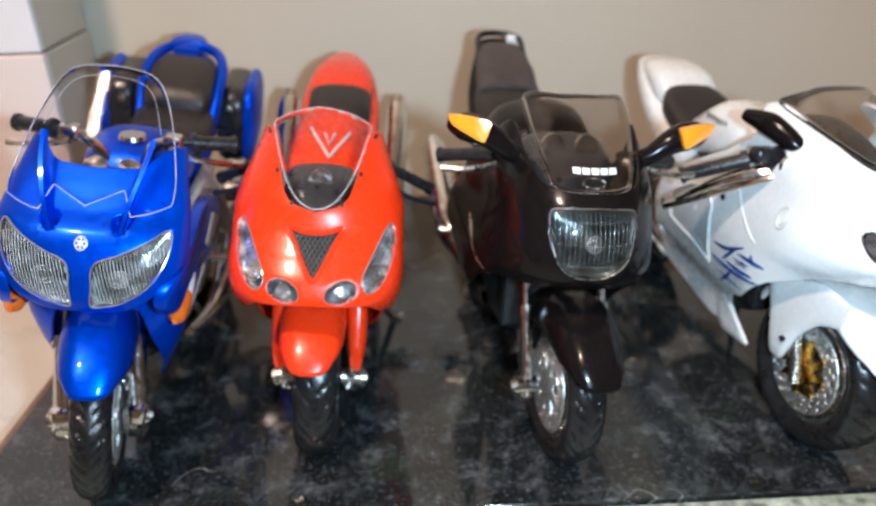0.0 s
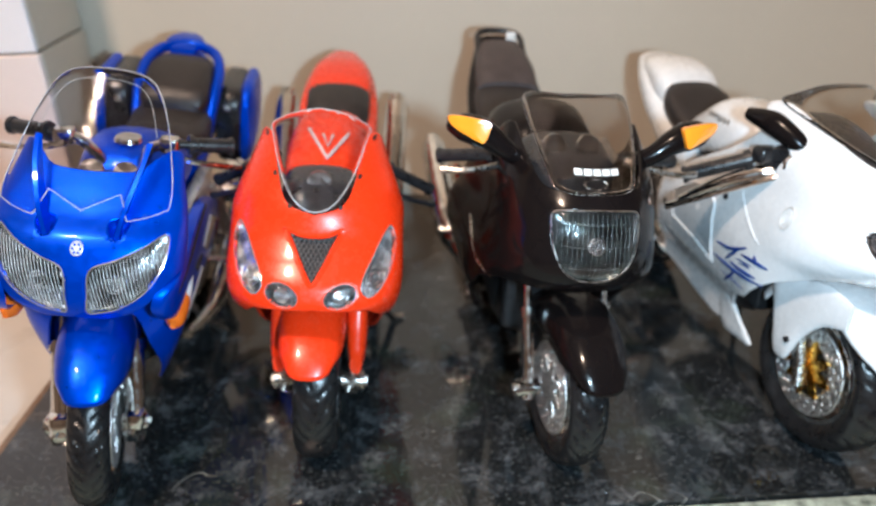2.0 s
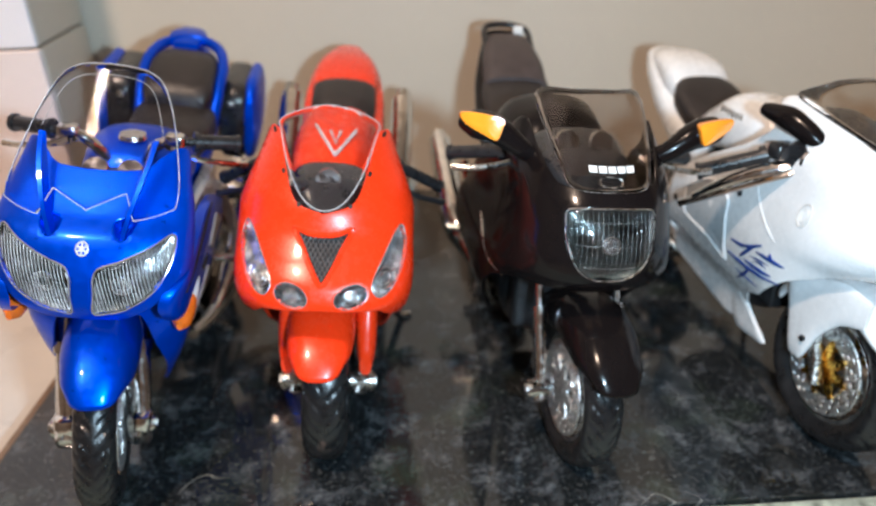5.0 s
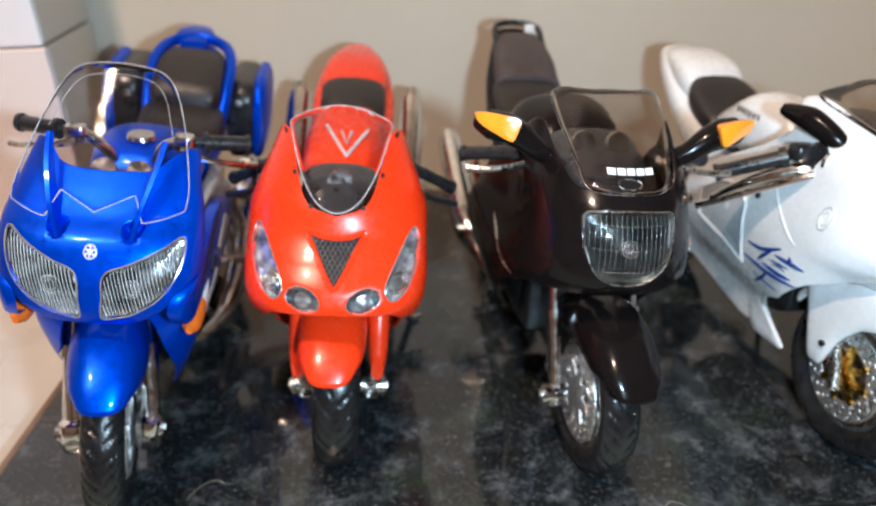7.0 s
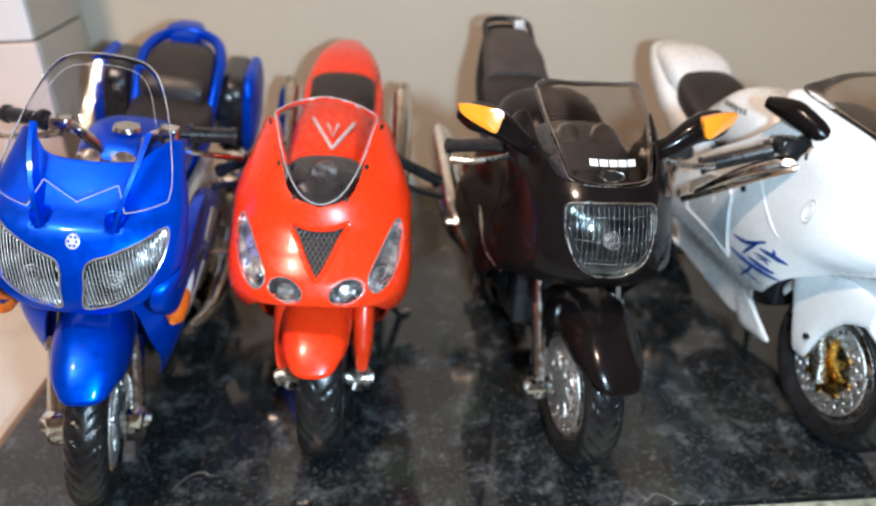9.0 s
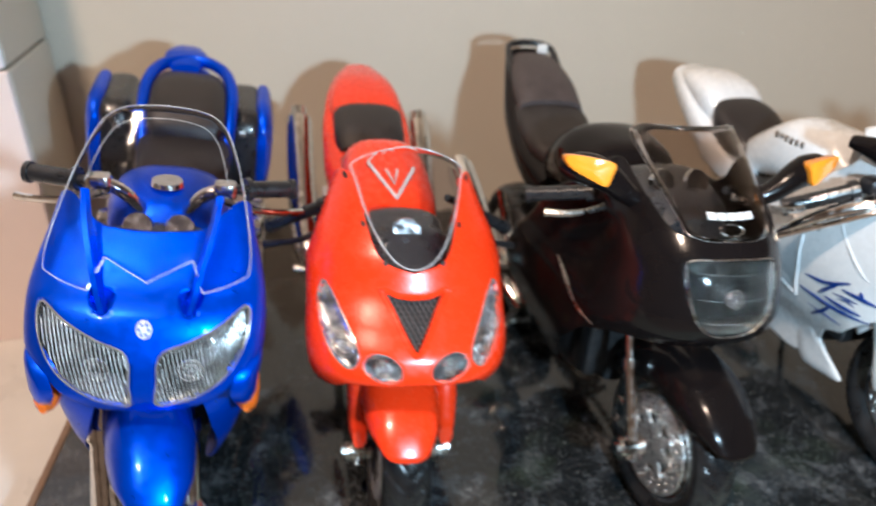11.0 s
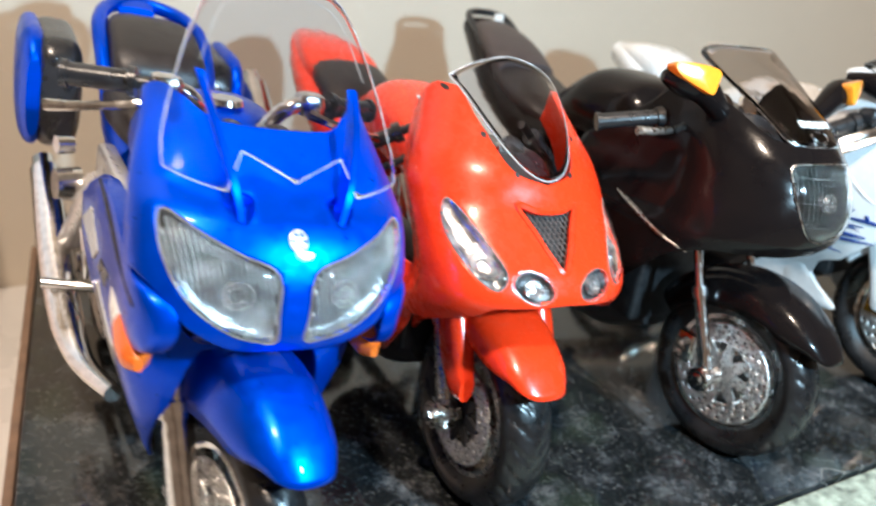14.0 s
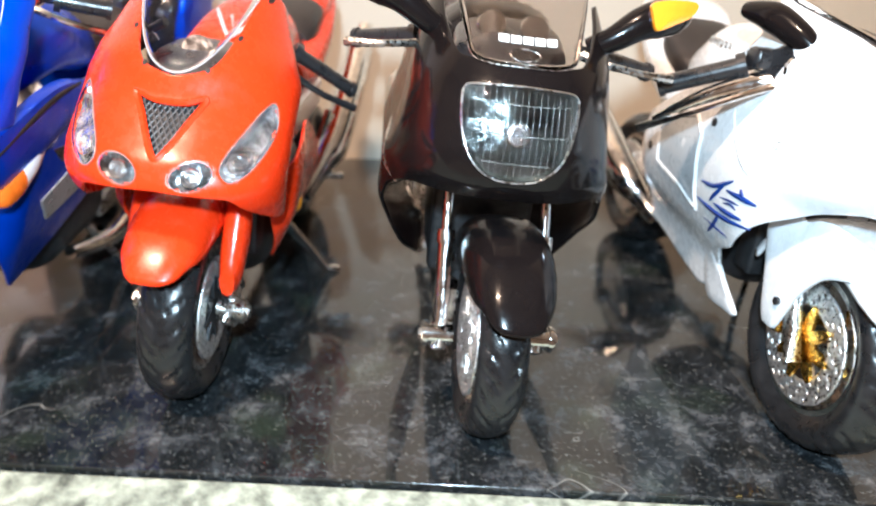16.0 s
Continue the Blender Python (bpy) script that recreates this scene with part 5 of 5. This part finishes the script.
# ---- white sports motorcycle ----
def build_white():
    root = thing("toy_motorcycle", "pearl white toy sports motorcycle with blue brush-stroke emblem", "toy motorcycle", pose(*WHITE_AT), "toy motorcycles on the counter")
    sh = Shell([(18, 12, 16.5, 10, 0.85, 84, 13), (30, 9, 18.5, 12, 0.85, 84, 16), (40, 5, 23.4, 16, 0.85, 82, 22), (50, -2, 26.6, 24, 0.85, 80, 25), (58, -10, 27.4, 32, 0.85, 78, 25.6), (64, -20, 27.2, 36, 0.88, 76, 25), (70, -26, 26.4, 40, 0.9, 74, 24), (77, -26, 24.8, 42, 0.92, 68, 23), (84, -19, 23.4, 40, 0.95, 60, 22),
                (91, -6, 21, 36, 1, 54, 20), (97, 8, 16.8, 36, 1, 54, 17), (105, 32, 14, 20, 1, 58, 14)])
    eye = [(0, 67), (6, 67.6), (10.6, 71), (12.6, 77), (11.6, 81.6), (6, 83.6), (0, 84.4)]
    eye = eye + [(-a, b) for a, b in reversed(eye[1:-1])]
    duct = [(15.0, 70.0), (18.2, 72), (19.2, 76.5), (17.2, 78.4), (15.2, 75)]
    body = cowl(sh, curve([0, 0.26, 0.33, 0.4, 0.5, 0.6, 0.7, 0.735, 0.755, 0.8, 1], [62, 62, 59.5, 55, 50.5, 45, 39.5, 36, 25, 20, 24]), curve([0, 0.25, 0.4, 0.55, 0.7, 0.85, 1], [89, 90, 94, 98, 96, 84, 60]), [eye, duct])
    part("front_cowl", body, WHITE, root, "pearl white front fairing", 0.9)
    lamp_unit(root, "headlight", sh, eye, BULB, 1.8, (0, 76), "tall clear stacked headlight", rim_mat=BLACKPLASTIC)
    for loop in (duct, flip(duct)):
        part("air_duct", patch(sh, loop, [(0.96, -0.6), (0.85, -1.3), (0.4, -1.3)]), GRILLE, root, "grey mesh air duct")
    ws = [(0, 88.0), (6.5, 88.8), (12, 91), (15.2, 94), (16.0, 97.4), (13.5, 100.6), (9.5, 103), (5, 104), (0, 104.3)]
    windscreen(root, sh, ws + [(-a, b) for a, b in reversed(ws[1:-1])], SMOKE, 0.8, "smoked bubble windscreen", 0.24, edge_mat=BLACKPLASTIC)
    # brand mark drawn as plain dark blocks between lamp and screen
    for i in range(6):
        part("mark_block", patch(sh, [(-6.9 + 2.4 * i, 85.3), (-5.1 + 2.4 * i, 85.3), (-5.1 + 2.4 * i, 86.7), (-6.9 + 2.4 * i, 86.7)], [(1, 0.3), (1, 0.6), (0.6, 0.6)], 16), BLACKPLASTIC, root)
    # round vent button and small studs on the flank
    for side in (-1, 1):
        v = [sh.side(9 + 2.0 * math.cos(a), 72 + 3.2 * math.sin(a), side, 0.5) for a in np.linspace(0, 2 * math.pi, 28, endpoint=False)]
        part("side_badge", join(closed_tube(v, 0.3), closed_tube([sh.side(9 + 1.1 * math.cos(a), 72 + 1.9 * math.sin(a), side, 0.45) for a in np.linspace(0, 2 * math.pi, 20, endpoint=False)], 0.25)), BADGE, root, "embossed oval badge")
        for y, z in ((38, 66.5), (74, 50)):
            q = sh.side(y, z, side, 0.0)
            part("stud", moved(lathe([(-0.6, 0.1), (-0.6, 1.3), (0.9, 1.1), (0.9, 0.1)], 12), Matrix.Translation(q)), BLACKPLASTIC, root)
        # mirror
        part("mirror", join(tube([(side * 17, 30, 92), (side * 19.5, 26, 92)], [1.6, 1.4], 10), tube([(side * 18.5, 17, 88.5), (side * 21, 21, 91), (side * 24.5, 28, 94), (side * 27.5, 36, 94.5)], [1.6, 3.0, 3.6, 1.8], 14, 16)), BLACK, root, "black mirror")
        g = grip(root, (side * 22, 25, 86), (side * 43, 37, 75), 2.3, [(side * 22, 20, 81), (side * 27, 22, 78.5), (side * 34, 28, 73), (side * 40, 34, 68), (side * 46, 40, 63)], CHROME)
        part("bar_casting", tube([(side * 20, 22, 81), (side * 26, 25, 79.6), (side * 33, 30, 75.4), (side * 38, 34, 71), (side * 43, 38, 66)], [2.6, 2.6, 2.2, 1.8, 1.2], 14, 18), CHROME, g, "thick bright casting below the grip")
        part("fluid_cup", join(moved(lathe([(-3.2, 0.1), (-3.4, 4.2), (-1.0, 4.9), (2.6, 4.9), (3.4, 4.2), (3.2, 0.1)], 24), Matrix.Translation((side * 21.5, 23, 84)) @ Matrix.Rotation(radians(28), 4, "Z")), rbox(8, 6, 5, (side * 25, 26, 85), 0.3)), BLACKPLASTIC, g, "black clutch housing")
        part("cup_lens", moved(lathe([(-0.6, 0.1), (-0.6, 3.2), (0.4, 3.4), (0.4, 0.1)], 20), Matrix.Translation((side * 21, 18.6, 84.4)) @ Matrix.Rotation(radians(90), 4, "Z")), CHROME, g)
        # side panel laid on the flank, the shade of its hollow painted grey
        part("side_panel", side_patch(sh, crisp([(67, 47), (68, 57), (58, 63.5), (48, 66), (42, 62), (40, 52), (39.5, 42.5), (51, 45.5)]), side, [(1, 0.2), (0.97, 0.6), (0.92, 0.55), (0.5, 0.55)]), SHADED_WHITE, root, "white side panel with its shade painted grey")
        lip = smooth_loop(crisp([(67, 47), (68, 57), (58, 63.5), (48, 66), (42, 62), (40, 52), (39.5, 42.5), (51, 45.5)]), 70)
        part("panel_lip", closed_tube([sh.side(v, z, side, 0.35) for v, z in lip], 0.7), WHITE, root, "raised white lip round the side panel")
        part("fairing_crease", tube([sh.side(v, z, side, 0.2) for v, z in ((33, 75), (30, 70), (23, 64.5), (17, 61), (9, 58.5))], [0.2, 0.55, 0.6, 0.5, 0.2], 8, 16), WHITE, root, "soft raised crease in the fairing")
        part("belly_tip", side_patch(sh, [(20, 21.5), (26, 20), (36, 19.5), (40, 28), (34, 33), (27, 27)], side, [(1, -0.5), (1, 0.4), (0.9, 0.7), (0.5, 0.7)]), WHITE, root, "pearl white belly fairing tip")
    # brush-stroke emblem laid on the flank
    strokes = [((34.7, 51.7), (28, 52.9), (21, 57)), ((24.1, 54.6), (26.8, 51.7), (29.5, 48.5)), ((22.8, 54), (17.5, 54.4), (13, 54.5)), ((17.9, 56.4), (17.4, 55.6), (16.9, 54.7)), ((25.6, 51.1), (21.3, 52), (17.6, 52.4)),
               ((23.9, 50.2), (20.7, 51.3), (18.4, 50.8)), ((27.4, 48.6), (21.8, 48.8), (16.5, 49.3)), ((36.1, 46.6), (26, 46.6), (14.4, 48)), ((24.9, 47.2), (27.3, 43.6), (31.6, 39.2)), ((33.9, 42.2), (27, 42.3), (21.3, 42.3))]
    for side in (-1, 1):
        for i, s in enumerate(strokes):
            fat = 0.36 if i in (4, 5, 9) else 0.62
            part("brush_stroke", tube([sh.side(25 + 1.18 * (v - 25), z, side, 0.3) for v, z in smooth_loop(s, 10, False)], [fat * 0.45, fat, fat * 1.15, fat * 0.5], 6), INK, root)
    part("cockpit", hull([(8, 80, 8, 4, 8), (22, 85, 12, 5, 10), (40, 88, 13, 5, 10), (50, 87, 9, 3, 8)]), BLACKPLASTIC, root, "dark instrument panel")
    part("fuel_tank", hull([(50, 73, 10, 9, 8), (60, 76, 13, 12.5, 10), (74, 76, 13.6, 12.5, 10), (88, 72, 12, 9, 9), (98, 68, 9, 4, 6)]), WHITE, root, "pearl white fuel tank")
    for i in range(6):
        part("mark_block", rbox(0.5, 1.5, 2.6, (-12.9 + 0.14 * abs(i - 2.5), 66 + i * 2.3, 81.8), 0.3), STEEL, root)
    part("rider_seat", hull([(86, 68, 9, 4, 6), (96, 72, 14, 5, 7), (106, 77, 14.4, 5, 8), (115, 81, 10, 4, 6)]), VINYL, root, "black rider seat")
    part("tail", join(hull([(86, 62, 14, 6, 9), (102, 66, 16, 7, 10), (118, 74, 15.6, 6, 10), (132, 81, 13.5, 6, 8), (144, 85, 9, 4, 5)]), hull([(110, 77, 11.5, 5, 7), (118, 82, 13.6, 6.5, 9), (130, 85, 12.4, 5.5, 8), (142, 86, 8, 3, 5)])), WHITE, root, "pearl white humped tail cowl")
    for side in (-1, 1):
        part("exhaust", join(tube([(side * 13, 84, 22), (side * 17, 92, 27), (side * 22, 102, 34), (side * 26, 134, 50)], [2.4, 3.2, 5.2, 6.0, 5.4], 18, 20), tube([(side * 26, 131, 47.6), (side * 26.2, 136, 50)], 3.6, 16)), CHROME, root, "chrome exhaust silencer")
        part("frame_spar", rbox(4, 40, 9, (side * 14, 76, 56), 0.3), STEEL, root)
    part("engine", join(hull([(30, 42, 9, 12, 14), (44, 38, 12, 16, 18), (72, 36, 13, 16, 16), (84, 40, 9, 10, 10)]), rbox(24, 8, 26, (0, 32, 42), 0.15)), ENGINE, root, "dark engine block")
    st = WHITE_STEER
    wheel(root, "front_wheel", 0, 25.5, 8.0, 16.8, st, CHROME, DISC, GOLD, 28, 6, disc_r=14.6, z=25.5, label="chromed front wheel with gold centre", u0=-4.0)
    for side in (-1, 1):
        fork(root, side * 9.8, st, 0, 66, 23, STEEL, 1.9, out=side, nub=False, u0=-4.0)
        caliper(root, side * 8.2, st, 0, GOLD, u0=-4.0)
        part("fork_guard", moved(hull([(-14, 52, 0.6, 4, 4), (-7, 51, 1.2, 6, 6), (0, 46, 1.5, 10, 9), (5, 40, 1.6, 14, 14), (9, 40, 1.5, 14, 14), (14, 46, 1.4, 9, 8), (17, 50, 1.0, 6, 5)], 18, 0.8), turn_z(st) @ Matrix.Translation((-4.0 + side * 12.6, 0, 0))), WHITE, root, "pearl white fork guard")
        part("guard_bolt", moved(lathe([(-0.5, 0.1), (-0.5, 1.0), (0.7, 0.9), (0.7, 0.1)], 10), turn_z(st) @ Matrix.Translation((-4.0 + side * 14.3, 4, 34))), BLACKPLASTIC, root)
    fender(root, 29.6, 26, 150, 11.8, 6, st, 0, WHITE, 0.84, z=25, label="pearl white deep front mudguard", u0=-4.0)
    rear_end(root, 124)
    part("side_stand", tube([(11, 66, 26), (17, 74, 14), (24, 80, 2.2), (27, 82, 1.1)], [1.2, 1.0, 1.0, 1.3], 10), STEEL, root)
    return root


build_blue()
build_red()
build_black()
build_white()
